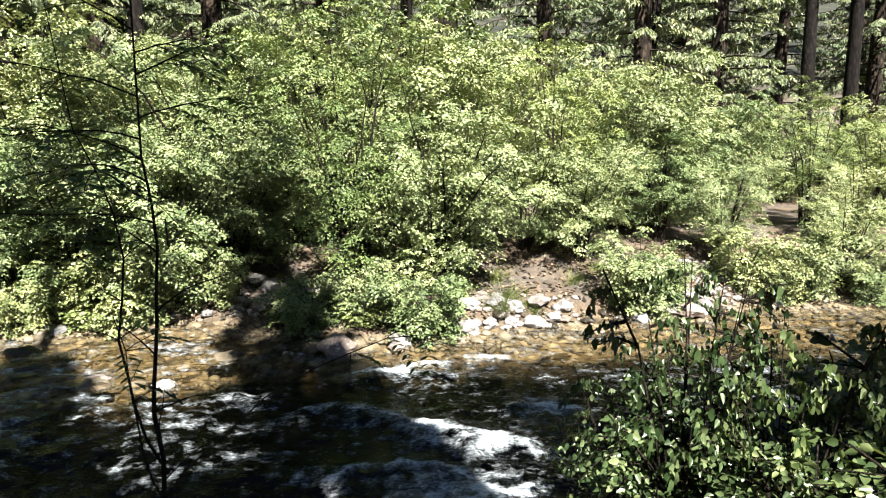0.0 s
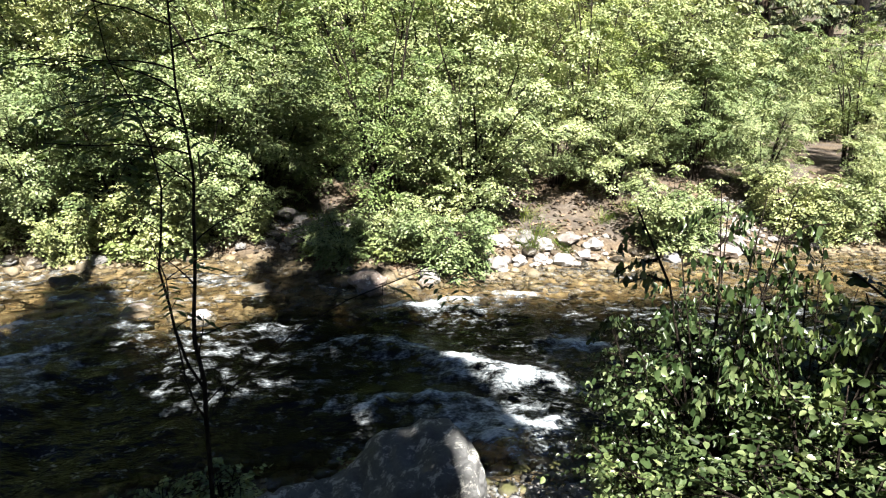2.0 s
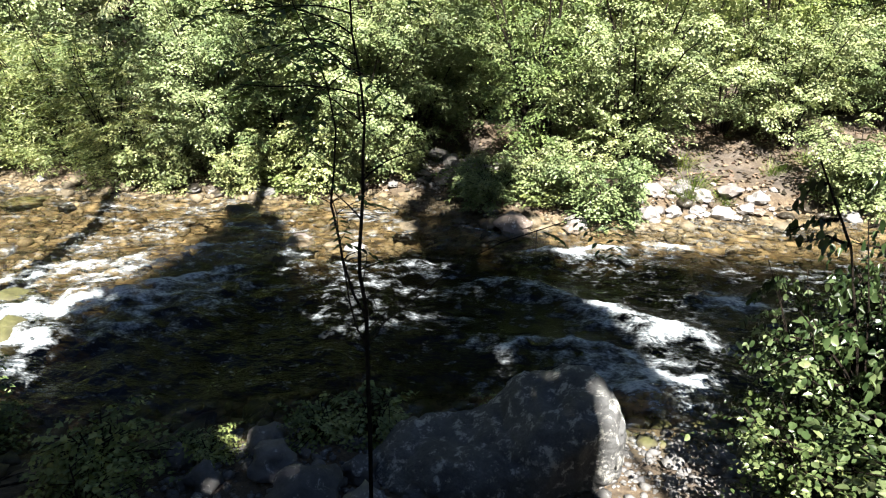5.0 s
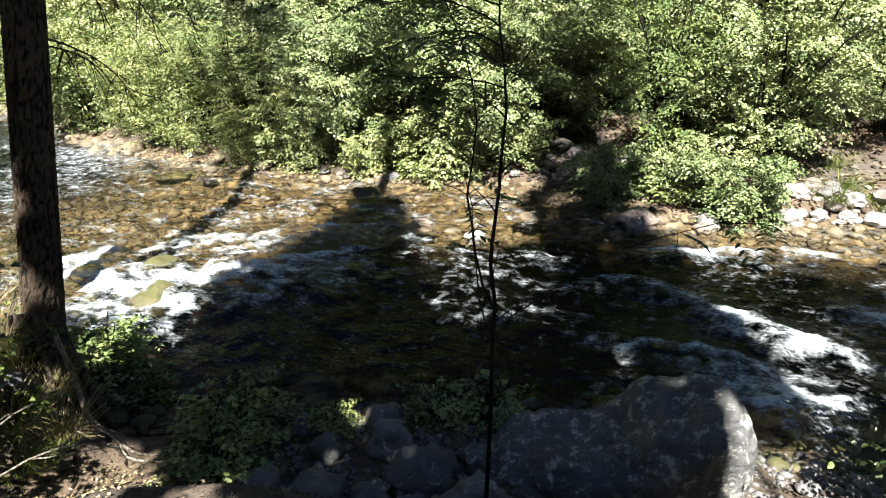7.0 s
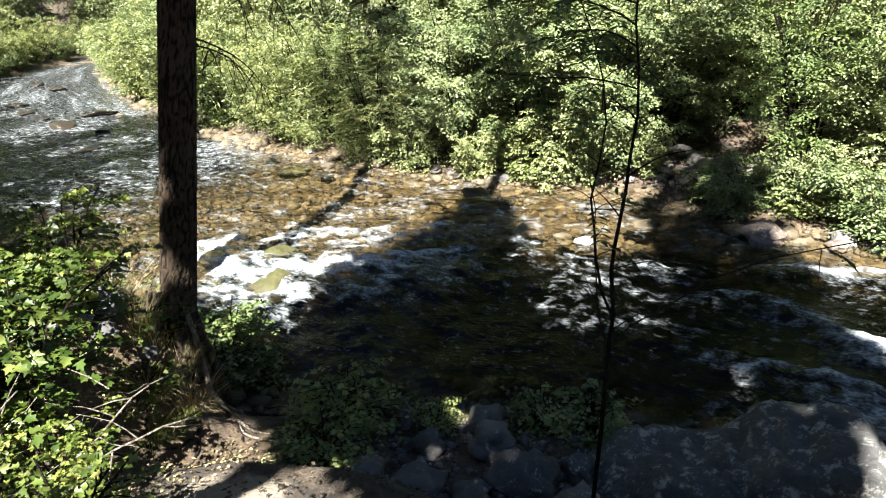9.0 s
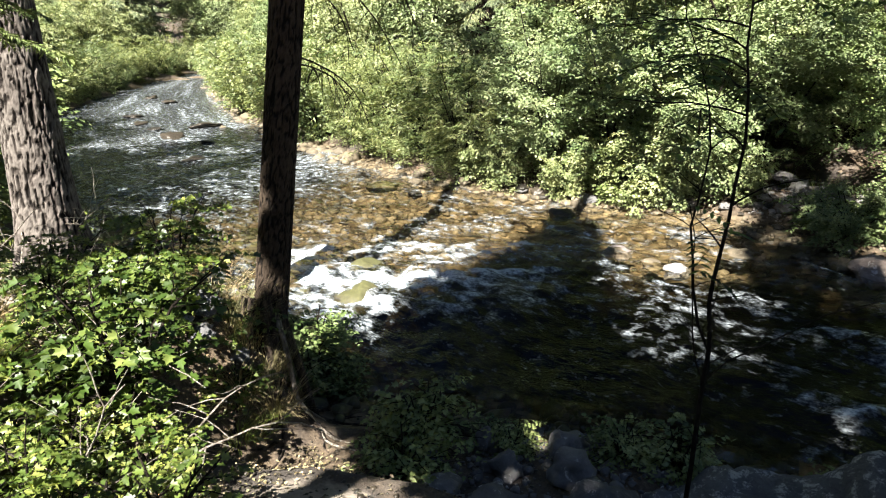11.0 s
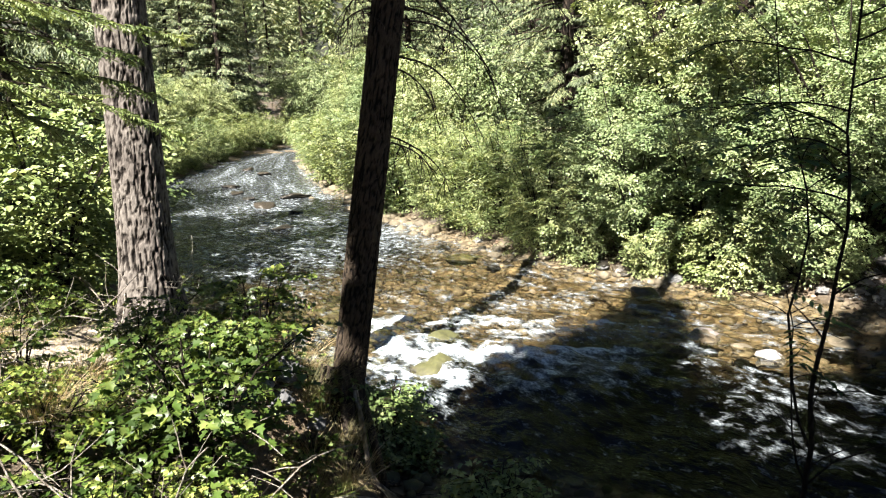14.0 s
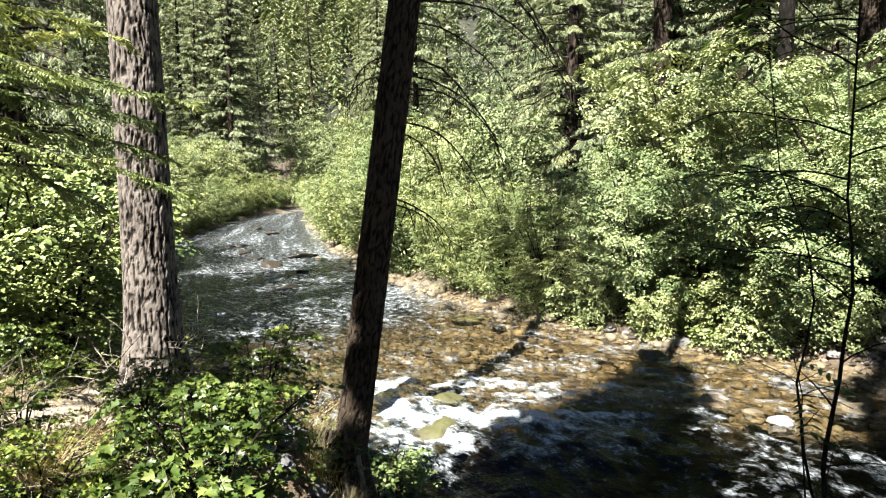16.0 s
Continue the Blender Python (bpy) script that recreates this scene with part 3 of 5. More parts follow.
# ---- stones ----


def rock_mesh(name, seed, material, rough=0.28, flat=0.7, sub=3):
    bm = bmesh.new()
    bmesh.ops.create_icosphere(bm, subdivisions=sub, radius=0.5)
    off = Vector((seed * 3.1, seed * 1.7, seed * 2.3))
    for v in bm.verts:
        d = v.co.normalized()
        k = 1 + rough * noise.noise(d * 1.3 + off) + rough * 0.5 * noise.noise(d * 2.9 + off) + 0.05 * noise.noise(d * 7 + off)
        chip = max(0.0, d.dot(Vector((math.sin(seed), math.cos(seed * 2), 0.4)).normalized()) - 0.72)
        v.co = d * 0.5 * (k - chip * 0.9)
        v.co.z *= flat
    for f in bm.faces:
        f.smooth = sub > 2
    me = bpy.data.meshes.new(name)
    bm.to_mesh(me)
    bm.free()
    me.materials.append(material)
    return me


ROCKS = {}
for key, material in (("grey", ROCK_GREY), ("pale", ROCK_PALE), ("rusty", ROCK_RED), ("mossy", ROCK_MOSS), ("wet", ROCK_WET)):
    ROCKS[key] = [rock_mesh("stone", i * 1.37 + len(key), material, 0.5 if key == "pale" else 0.55, 0.62 + 0.1 * (i % 3), 2 if key == "pale" else 3) for i in range(4)]
ROCK_WORDS = {"grey": "rough grey granite stone", "pale": "sun-bleached pale cobble", "rusty": "rust-stained reddish cobble",
              "mossy": "wet olive mossy stone", "wet": "wet dark brown stone"}


def stone(kind, x, y, size, tall=1.0, sink=0.25, turn=None, where="on the creek bank", long=1.0, z=None):
    me = ROCKS[kind][int(RNG.integers(4))]
    ob = new("stone", me)
    h = float(land(x, y)) if z is None else z
    ob.matrix_world = pose(x, y, h + size * tall * (0.33 - sink), rand(1, -12, 12)[0], rand(1, -12, 12)[0], RNG.uniform(0, 360) if turn is None else turn) @ Matrix.Diagonal((size * long, size, size * tall, 1))
    return tagged(ob, ROCK_WORDS[kind] + " lying " + where, "stone", "creek stones")


BOULDER_ROCK = stone_material("lichen_boulder", [(0.16, 0.165, 0.172), (0.18, 0.184, 0.19), (0.17, 0.174, 0.18)], (0.5, 0.5, 0.47), 0, 0.65, 34.0, 0.535, 1.3, 12.0)


def long_boulder(label, ends, tops, widths, foot, material):
    """A long boulder: rings along its axis with a broad sloping back, a steep face and a blunt head."""
    (ax, ay), (bx, by) = ends
    d = np.array([bx - ax, by - ay])
    d = d / np.linalg.norm(d)
    side = np.array([-d[1], d[0]])
    rings, around = 130, 120
    u = 0.5 - 0.5 * np.cos(np.linspace(0, math.pi, rings))
    a = np.arange(around) * 2 * math.pi / around
    U, A = np.meshgrid(u, a, indexing="ij")
    top = np.interp(U, *tops)
    half = np.interp(U, *widths)
    low = np.interp(U, *foot)
    ca, sa = np.cos(A), np.sin(A)
    across = np.sign(ca) * np.abs(ca) ** 0.6
    up = np.sign(sa) * np.abs(sa) ** 0.55
    z = (top + low) / 2 + (top - low) / 2 * up + 0.16 * half * across * np.clip(up, 0, 1)
    x = ax + (bx - ax) * U + side[0] * half * across
    y = ay + (by - ay) * U + side[1] * half * across
    n3 = np.stack([side[0] * across, side[1] * across, up], -1)
    P = np.stack([x, y, z], -1)
    bumps = np.array([0.09 * noise.noise(Vector(p) * 2.1) + 0.05 * (0.35 - abs(noise.noise(Vector(p) * 4.3 + Vector((3, 1, 7))))) + 0.016 * noise.noise(Vector(p) * 11) + 0.008 * noise.noise(Vector(p) * 26)
                      - 0.03 * max(0.0, 0.12 - abs(noise.noise(Vector((p[0] * 1.2 + p[2] * 3.5, p[1] * 2.0, p[2] * 5.0))))) * 8 for p in P.reshape(-1, 3)]).reshape(rings, around, 1)
    P = P + n3 * bumps * np.clip(half / 0.2, 0.2, 1)[..., None]
    i, j = np.arange(rings - 1)[:, None] * around, np.arange(around)[None]
    j2 = (j + 1) % around
    q = np.stack([i + j, i + j2, i + around + j2, i + around + j], -1).reshape(-1, 4)
    return tagged(part("boulder", mesh_np("boulder", P.reshape(-1, 3), q, material, True)), label, "boulder")


long_boulder("huge grey lichen-spotted boulder at the water's edge", ((-1.27, 3.0), (0.24, 3.46)),
             ([0, 0.06, 0.15, 0.3, 0.45, 0.55, 0.68, 0.8, 0.9, 0.96, 1.0], [0.02, 0.16, 0.25, 0.34, 0.35, 0.4, 0.56, 0.69, 0.7, 0.6, 0.36]),
             ([0, 0.05, 0.15, 0.35, 0.6, 0.8, 0.92, 0.98, 1.0], [0.0, 0.14, 0.26, 0.36, 0.37, 0.34, 0.27, 0.15, 0.0]),
             ([0, 0.5, 0.8, 0.93, 1.0], [-0.15, -0.2, -0.15, 0.02, 0.3]), BOULDER_ROCK)

# single stones of the near shore
for k, x, y, s, tall in (("grey", -1.88, 3.05, 0.27, 1.15), ("grey", -2.02, 2.6, 0.19, 1.1), ("grey", -1.7, 2.8, 0.27, 0.95), ("grey", -1.4, 2.65, 0.36, 0.7),
                         ("grey", -1.2, 2.92, 0.2, 1.0), ("grey", -2.3, 2.75, 0.15, 1.4), ("grey", -2.15, 2.12, 0.26, 0.8), ("grey", -1.85, 2.25, 0.3, 0.7), ("grey", -1.55, 2.35, 0.24, 0.8), ("grey", -1.0, 2.5, 0.3, 0.8), ("grey", -2.45, 2.4, 0.14, 0.8)):
    stone(k, x, y, s, tall, 0.12, None, "on the shaded gravel shore")
for k, x, y, s, tall in (("pale", -4.65, 3.0, 0.45, 0.9), ("mossy", -4.05, 2.85, 0.24, 0.9), ("mossy", -5.1, 3.98, 0.5, 0.8), ("mossy", -5.75, 4.75, 0.5, 0.7),
                         ("mossy", -5.5, 3.75, 0.35, 0.7), ("mossy", -5.35, 4.05, 0.3, 0.7), ("wet", -3.8, 3.95, 0.4, 0.6), ("wet", -5.25, 8.15, 0.5, 0.7), ("wet", -4.7, 7.6, 0.45, 0.7), ("pale", -3.75, 7.15, 0.36, 0.6), ("rusty", -3.22, 7.03, 0.36, 0.6),
                         ("pale", -2.91, 6.95, 0.3, 0.7), ("wet", 0.3, 7.75, 0.3, 0.9), ("wet", -0.65, 7.1, 0.4, 0.8), ("rusty", -2.6, 8.0, 0.6, 0.5), ("pale", -1.2, 8.2, 0.46, 1.0), ("rusty", -1.5, 8.3, 0.4, 0.9),
                         ("pale", -0.4, 8.5, 0.34, 1.1), ("rusty", -2.0, 8.4, 0.34, 0.7), ("rusty", -0.8, 8.35, 0.34, 0.7), ("rusty", 0.5, 4.9, 0.3, 0.5), ("mossy", -9.0, 8.0, 0.7, 0.4), ("wet", -8.2, 7.9, 0.4, 0.4), ("wet", -9.9, 8.2, 0.4, 0.3), ("pale", -4.98, 3.05, 0.3, 0.8), ("mossy", -4.94, 3.81, 0.4, 0.7), ("mossy", -6.54, 4.37, 0.4, 0.7), ("mossy", -5.81, 3.74, 0.34, 0.7), ("wet", -4.83, 7.47, 0.4, 0.7)):
    stone(k, x, y, s * (0.72 if k in ("rusty", "wet") else 1.0), tall, 0.0, None, "half in the running water", z=-0.2 if k == "mossy" else -0.1)
for cx, cy, n in ((-2.5, 10.0, 26), (1.2, 9.55, 30), (4.2, 10.6, 22), (-5.6, 9.2, 8), (-4.4, 9.6, 5), (6.2, 10.9, 8)):
    for i in range(n):
        x, y = cx + RNG.normal(0, 0.42), cy + RNG.normal(0, 0.22)
        stone("pale", x, max(y, float(far_edge(x)) + 0.05), RNG.uniform(0.07, 0.2), RNG.uniform(0.6, 1.0), 0.12, None, "in a sunlit heap on the far shore")
# pale rocks heaped on the far shore
for i in range(64):
    x = RNG.uniform(-12, 6.5)
    y = float(far_edge(x)) + RNG.gamma(1.6, 0.28) - 0.15
    stone(("wet", "wet", "rusty", "grey")[int(RNG.integers(4))], x, y, RNG.uniform(0.09, 0.27), RNG.uniform(0.6, 1.0), 0.15, None, "on the far stony shore")
for x, y, s in ((0.56, 9.4, 0.34), (0.95, 9.55, 0.3), (1.6, 9.75, 0.38), (2.0, 9.7, 0.26), (1.25, 9.5, 0.26), (0.75, 9.75, 0.25), (4.2, 10.5, 0.3), (4.55, 10.7, 0.26), (3.85, 10.7, 0.24), (4.1, 10.9, 0.28), (4.4, 10.45, 0.2), (3.95, 10.4, 0.2), (-2.4, 10.1, 0.3), (-2.9, 10.6, 0.35), (-2.0, 9.7, 0.3), (-2.6, 10.35, 0.3), (-2.2, 9.9, 0.22), (-1.13, 8.11, 0.36), (0.52, 8.95, 0.3), (1.5, 9.25, 0.32), (1.15, 9.2, 0.2), (-0.42, 8.3, 0.24), (0.85, 9.1, 0.22), (1.8, 9.45, 0.22), (4.0, 9.9, 0.4), (3.7, 10.0, 0.3), (4.3, 10.1, 0.34), (-2.55, 9.7, 0.3), (-1.8, 9.6, 0.28)):
    stone("pale", x, y, s, 0.85, 0.1, None, "in a sunlit heap on the far shore")


for x, y, s, tall in ((-3.75, 1.72, 0.22, 0.8), (-3.6, 1.6, 0.17, 0.9), (-3.5, 1.78, 0.12, 0.8), (-3.68, 1.52, 0.13, 0.7), (-3.4, 1.62, 0.1, 0.8)):
    stone("grey", x, y, s, tall, 0.1, None, "on the crumbling bank edge")


def rubble(name, area, count, size, kinds, label, z=None):
    """Small stones past counting, joined into one mesh."""
    src = ROCKS[kinds][0]
    bm = bmesh.new()
    bmesh.ops.create_icosphere(bm, subdivisions=1, radius=0.5)
    base = np.array([v.co[:] for v in bm.verts])
    tri = np.array([[v.index for v in f.verts] for f in bm.faces])
    bm.free()
    xs, ys = area(count)
    zs = land(xs, ys) if z is None else np.full(count, z)
    s = size * RNG.gamma(3.0, 0.33, count)
    jig = 1 + 0.35 * rand((count, len(base)))
    V = base[None] * jig[..., None] * (s[:, None] * np.array([1.0, 0.85, 0.6]))[:, None]
    a = rand(count, 0, 6.28)[:, None]
    V = np.stack([V[..., 0] * np.cos(a) - V[..., 1] * np.sin(a), V[..., 0] * np.sin(a) + V[..., 1] * np.cos(a), V[..., 2]], -1)
    V += np.stack([xs, ys, zs + s * 0.1], -1)[:, None]
    F = (np.arange(count)[:, None, None] * len(base) + tri[None]).reshape(-1, 3)
    return tagged(part(name, mesh_np(name, V.reshape(-1, 3), F, src.materials[0], True)), label, "gravel", kind="stuff")


def band(x0, x1, edge, lo, hi):
    def pick(k):
        xs = rand(k, x0, x1)
        return xs, edge(xs) + rand(k, lo, hi)
    return pick


rubble("gravel", band(-2.3, 1.2, near_edge, -1.2, 0.25), 3200, 0.036, "grey", "grey gravel and pebbles on the near shore")
rubble("gravel", band(-14, 9, far_edge, -0.35, 0.35), 700, 0.05, "rusty", "brown pebbles along the far waterline")
rubble("gravel", band(3.1, 5.0, far_edge, 0.1, 1.9), 700, 0.07, "pale", "sun-bleached gravel in a gap of the far bank")
rubble("gravel", band(0.2, 2.3, far_edge, 0.0, 0.7), 160, 0.06, "pale", "pale broken stones below the far shrubs")
rubble("gravel", band(-3.0, -1.7, far_edge, 0.3, 1.5), 300, 0.07, "pale", "pale stones on the far bank slope")
rubble("gravel", band(-4.0, -1.6, near_edge, -1.9, -0.5), 350, 0.022, "wet", "earthy pebbles and clods on the bank slope")
rubble("river_bed_stones", band(-12, 8, far_edge, -4.5, 0.0), 5200, 0.085, "rusty", "golden brown stones on the river bed")
rubble("river_bed_stones", band(-9, 3, near_edge, -0.1, 3.0), 2200, 0.11, "mossy", "olive stones on the river bed")


def upstream(k):
    xs = rand(k, -34, -11)
    return xs, near_edge(xs) + (far_edge(xs) - near_edge(xs)) * rand(k, 0.05, 1.05)


rubble("river_bed_stones", upstream, 2600, 0.2, "rusty", "brown stones in the upstream shallows")
for x, s in ((-14.0, 0.6), (-16.0, 0.5), (-17.5, 0.9), (-19.5, 0.6), (-21.0, 0.7), (-15.0, 0.4), (-18.7, 1.1), (-23.0, 0.8), (-26.5, 1.0), (-29.0, 0.9)):
    y = float(near_edge(x) + (far_edge(x) - near_edge(x)) * RNG.uniform(0.45, 0.98))
    stone("wet", x, y, s * 0.6, 0.4, 0.0, None, "in the upstream shallows", z=-0.04, long=1.5)

# ---- plants ----


def shrub(label, height, spread, stems, twigs, sub, per, leaf, material, shape=DIAMOND, aspect=0.6, start=0.22, flat=0.5, group="far bank shrubs", bark=TWIG, name="shrub", category="shrub", tufts=0, many=30, wide=0.2):
    """Many arching stems with side twigs and flat sprays of leaves."""
    root = tagged(new(name), label, category, group)
    lv, wood = Leaves(shape), Tubes()
    for i in range(stems):
        if height > 0.8:
            wood = Tubes()
        az = i * 2.4 + RNG.uniform(-0.4, 0.4)
        out = np.array([math.cos(az), math.sin(az), 0.0])
        k = 9
        t = np.linspace(0, 1, k)[:, None]
        reach = spread * RNG.uniform(0.25, 1.0)
        h = height * RNG.uniform(0.6, 1.0)
        line = out * 0.12 * height * 0.3 + out * reach * t ** 1.7 + np.array([0, 0, h]) * (t - 0.12 * (reach / max(spread, 0.1)) * t ** 3) + rand((k, 3)) * 0.05 * t * height * 0.4
        r0 = 0.008 + 0.007 * height
        wood.add(line[::2], np.linspace(r0, 0.004, 5), 4)
        for j in range(twigs):
            f = start + (1 - start) * (j + RNG.uniform(0, 1)) / twigs
            q = f * (k - 1)
            a = min(int(q), k - 2)
            p = line[a] + (line[a + 1] - line[a]) * (q - a)
            az2 = az + RNG.normal(0, 1.3)
            ln = (0.28 + 0.16 * height) * RNG.uniform(0.5, 1.1) * (1.15 - 0.6 * f)
            tw = curve(p, (math.cos(az2), math.sin(az2), RNG.uniform(0.0, 0.55)), ln, 5, 0.5, 0.12)
            wood.add(tw[::2], np.linspace(0.006, 0.002, 3), 3)
            spray(lv, tw, per, leaf, aspect, flat)
            for s in range(tufts):
                c = tw[4 - s] if s < 4 else tw[int(RNG.integers(5))]
                clump(lv, c + rand(3) * wide * (0.3 + 0.45 * (s > 0)), wide * RNG.uniform(0.6, 1.15), int(many * RNG.uniform(0.6, 1.3)), leaf, aspect, flat * 0.45)
            for s in range(sub):
                b = 1 + int(RNG.integers(4))
                az3 = az2 + RNG.normal(0, 0.9)
                sl = curve(tw[b], (math.cos(az3), math.sin(az3), RNG.uniform(-0.2, 0.2)), ln * (0.55 if sub < 5 else 0.42), 4, 0.4, 0.1)
                spray(lv, sl, per, leaf, aspect, flat)
        if height > 0.8:
            part("stem", wood.mesh("stem", bark), root)
    if height <= 0.8:
        tagged(part("branchwork", wood.mesh("branchwork", bark), root), kind="stuff")
    part("foliage", lv.mesh("foliage", material), root)
    return root


def place(src, x, y, turn=None, size=1.0, tall=None, z=None):
    m = pose(x, y, (float(land(x, y)) if z is None else z) - 0.04, 0, 0, RNG.uniform(0, 360) if turn is None else turn)
    return copy_thing(src, m @ Matrix.Diagonal((size, size, size if tall is None else tall, 1)))


def settle(ob, x, y, turn=0.0, z=None):
    """Moves a first-built thing to its own place."""
    ob.matrix_basis = pose(x, y, (float(land(x, y)) if z is None else z) - 0.04, 0, 0, turn)
    return ob


def conifer(label, height, reach, low, branches, twigs, blades, size, material, bark, thick=0.018, droop=0.8, dead=0.0, group="conifers", name="conifer_tree", taper=0.75, wide=0.16, hang=-0.45, shaggy=0.3, skirt=0.55, twig=1.0, swell=4.0):
    root = tagged(new(name), label, "tree", group)
    wood, lv = Tubes(), Leaves(DIAMOND, 0.5)
    limbs = Tubes()
    k = 12
    t = np.linspace(0, 1, k)
    line = np.stack([0.02 * height * np.sin(t * 3 + RNG.uniform(0, 6)) * t, 0.02 * height * np.sin(t * 2 + RNG.uniform(0, 6)) * t, t * height], -1)
    wood.add(line, thick * height * (1 - 0.93 * t) ** 0.9 * (1 + 0.35 * np.exp(-t * 30)), 10)
    for i in range(branches):
        f = low + (0.99 - low) * ((i + RNG.uniform(0, 1)) / branches)
        p = np.array([np.interp(f, t, line[:, c]) for c in range(3)])
        az = i * 2.39996 + RNG.uniform(-0.5, 0.5)
        ln = reach * (1 - (f - low) / (1 - low)) ** taper * RNG.uniform(0.65, 1.1) * min(1.0, skirt + (f - low) * swell) + 0.25
        br = curve(p, (math.cos(az), math.sin(az), 0.35 * f + RNG.uniform(-0.1, 0.15)), ln, 8, droop * RNG.uniform(0.5, 1.3), 0.06)
        br[:, 2] += 0.12 * ln * np.linspace(0, 1, 8) ** 3
        limbs.add(br[[0, 2, 4, 7]], np.linspace(0.012 + 0.011 * ln, 0.004, 4), 3)
        if RNG.uniform() < dead * (1 - f):
            continue
        n_tw = max(4, int(twigs * ln / reach))
        for j in range(n_tw):
            q = RNG.uniform(0.15, 1.0) * 7
            a = min(int(q), 6)
            b0 = br[a] + (br[a + 1] - br[a]) * (q - a)
            d = unit(br[a + 1] - br[a])
            side = unit(np.cross(d, [0, 0, 1.0])) * (1 if j % 2 else -1)
            tl = twig * (0.25 + 0.22 * ln) * (1.1 - q / 9)
            u = np.linspace(0.05, 1, blades)[:, None]
            ax = d * 0.75 + side * 0.75 + np.array([0, 0, -0.45]) + rand(3) * 0.2
            ax = ax / np.linalg.norm(ax)
            P = b0 + ax * tl * u + np.array([0, 0, -0.15]) * tl * u ** 2
            across = unit(np.cross(ax, [0, 0, 1.0])) * np.where(np.arange(blades) % 2, 0.6, -0.6)[:, None]
            lv.add(P, ax * 0.8 + across + rand((blades, 3)) * shaggy + np.array([0, 0, hang]), np.array([0, 0, 1.0]) + rand((blades, 3)) * 0.6, size * RNG.uniform(0.6, 1.3, blades) * (1.25 - 0.6 * u[:, 0]), size * wide)
    part("trunk", wood.mesh("trunk", bark), root)
    tagged(part("branchwork", limbs.mesh("branchwork", bark), root), kind="stuff")
    part("needles", lv.mesh("needles", material), root)
    return root


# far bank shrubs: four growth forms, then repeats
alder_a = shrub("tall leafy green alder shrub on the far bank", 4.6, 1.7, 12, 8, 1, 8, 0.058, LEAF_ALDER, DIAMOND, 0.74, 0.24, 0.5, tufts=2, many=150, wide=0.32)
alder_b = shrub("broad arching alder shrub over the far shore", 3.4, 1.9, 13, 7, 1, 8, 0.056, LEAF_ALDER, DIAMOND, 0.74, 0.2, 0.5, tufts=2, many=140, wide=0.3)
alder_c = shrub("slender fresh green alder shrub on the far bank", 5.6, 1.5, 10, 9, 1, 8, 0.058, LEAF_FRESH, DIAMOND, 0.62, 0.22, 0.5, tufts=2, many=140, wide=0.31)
willow = shrub("low pale feathery willow shrub by the water", 2.3, 1.3, 15, 14, 3, 9, 0.075, LEAF_PALE, DIAMOND, 0.28, 0.08, 0.8, tufts=2, many=24, wide=0.16)
willow_far = shrub("pale willow thicket along the upstream shore", 2.3, 1.4, 10, 10, 1, 8, 0.1, LEAF_PALE, DIAMOND, 0.4, 0.08, 0.8, "upstream shrubs", tufts=2, many=26, wide=0.24)
alder_far = shrub("leafy alder shrub farther back in the thicket", 4.6, 1.8, 10, 13, 1, 8, 0.095, LEAF_ALDER, DIAMOND, 0.62, 0.12, 0.55, "upstream shrubs", tufts=2, many=70, wide=0.42)
herb = shrub("low green herbs at the water's edge", 0.65, 0.5, 14, 7, 1, 6, 0.085, LEAF_FRESH, DIAMOND, 0.5, 0.1, 0.7, "waterside herbs", TWIG, "herb_clump", "herbs")
alder_back = shrub("leafy alder shrub in the second row of the thicket", 4.8, 1.6, 11, 13, 1, 8, 0.08, LEAF_ALDER, DIAMOND, 0.62, 0.12, 0.55, tufts=2, many=120, wide=0.36)
settle(alder_back, -7.2, 11.9, 0)
alder_low = shrub("low alder brush hanging over the far waterline", 1.25, 0.85, 11, 6, 1, 8, 0.054, LEAF_ALDER, DIAMOND, 0.74, 0.05, 0.5, tufts=2, many=60, wide=0.19)
settle(alder_low, -4.6, 9.4, 0)
settle(alder_a, -3.6, 11.2, 40)
settle(alder_b, 0.2, 10.7, 10)
settle(alder_c, -1.6, 12.0, 75)
settle(willow, -9.0, 9.6, 0)
settle(willow_far, -22.0, 13.6, 0)
settle(alder_far, 17.0, 14.0, 0)
settle(herb, -5.0, 9.3, 0)

for x in np.arange(-12.0, 12.5, 1.35):
    x = float(x + RNG.uniform(-0.3, 0.3))
    if x < -7.2:
        place(willow, x, float(far_edge(x)) + RNG.uniform(0.4, 0.8), None, RNG.uniform(0.75, 1.1))
        place(alder_b, x + 0.4, float(far_edge(x)) + RNG.uniform(2.0, 2.8), None, RNG.uniform(0.7, 0.95) * (0.65 if x < -9.2 else 1.0))
        continue
    src = (alder_a, alder_b, alder_b, alder_c)[int(RNG.integers(4))]
    off = (0.5, 1.7)[int(x * 0.7) % 2] + RNG.uniform(0.0, 0.5) + (0.7 if 3.2 < x < 5.0 else 0.0) + (0.8 if -2.8 < x < 2.2 else 0.0)
    place(src, x, float(far_edge(x)) + off, None, RNG.uniform(0.6, 0.95) * (0.78 if src is alder_c else 1.0) * (0.75 if x > 5.0 else 1.0))
for x, y, k in ((-5.3, 9.7, 0.9), (-6.4, 9.5, 0.8), (-4.3, 10.4, 0.95), (-7.0, 10.3, 0.9), (-3.3, 10.6, 0.9)):
    place(alder_b, x, y, None, k)
for x in np.arange(-7.5, 9.0, 0.7):
    x = float(x + RNG.uniform(-0.3, 0.3))
    if not (3.6 < x < 4.9 or 0.3 < x < 2.2 or -3.0 < x < -1.7):
        place(alder_low, x, float(far_edge(x)) + RNG.uniform(0.15, 0.8), None, RNG.uniform(0.55, 1.0))
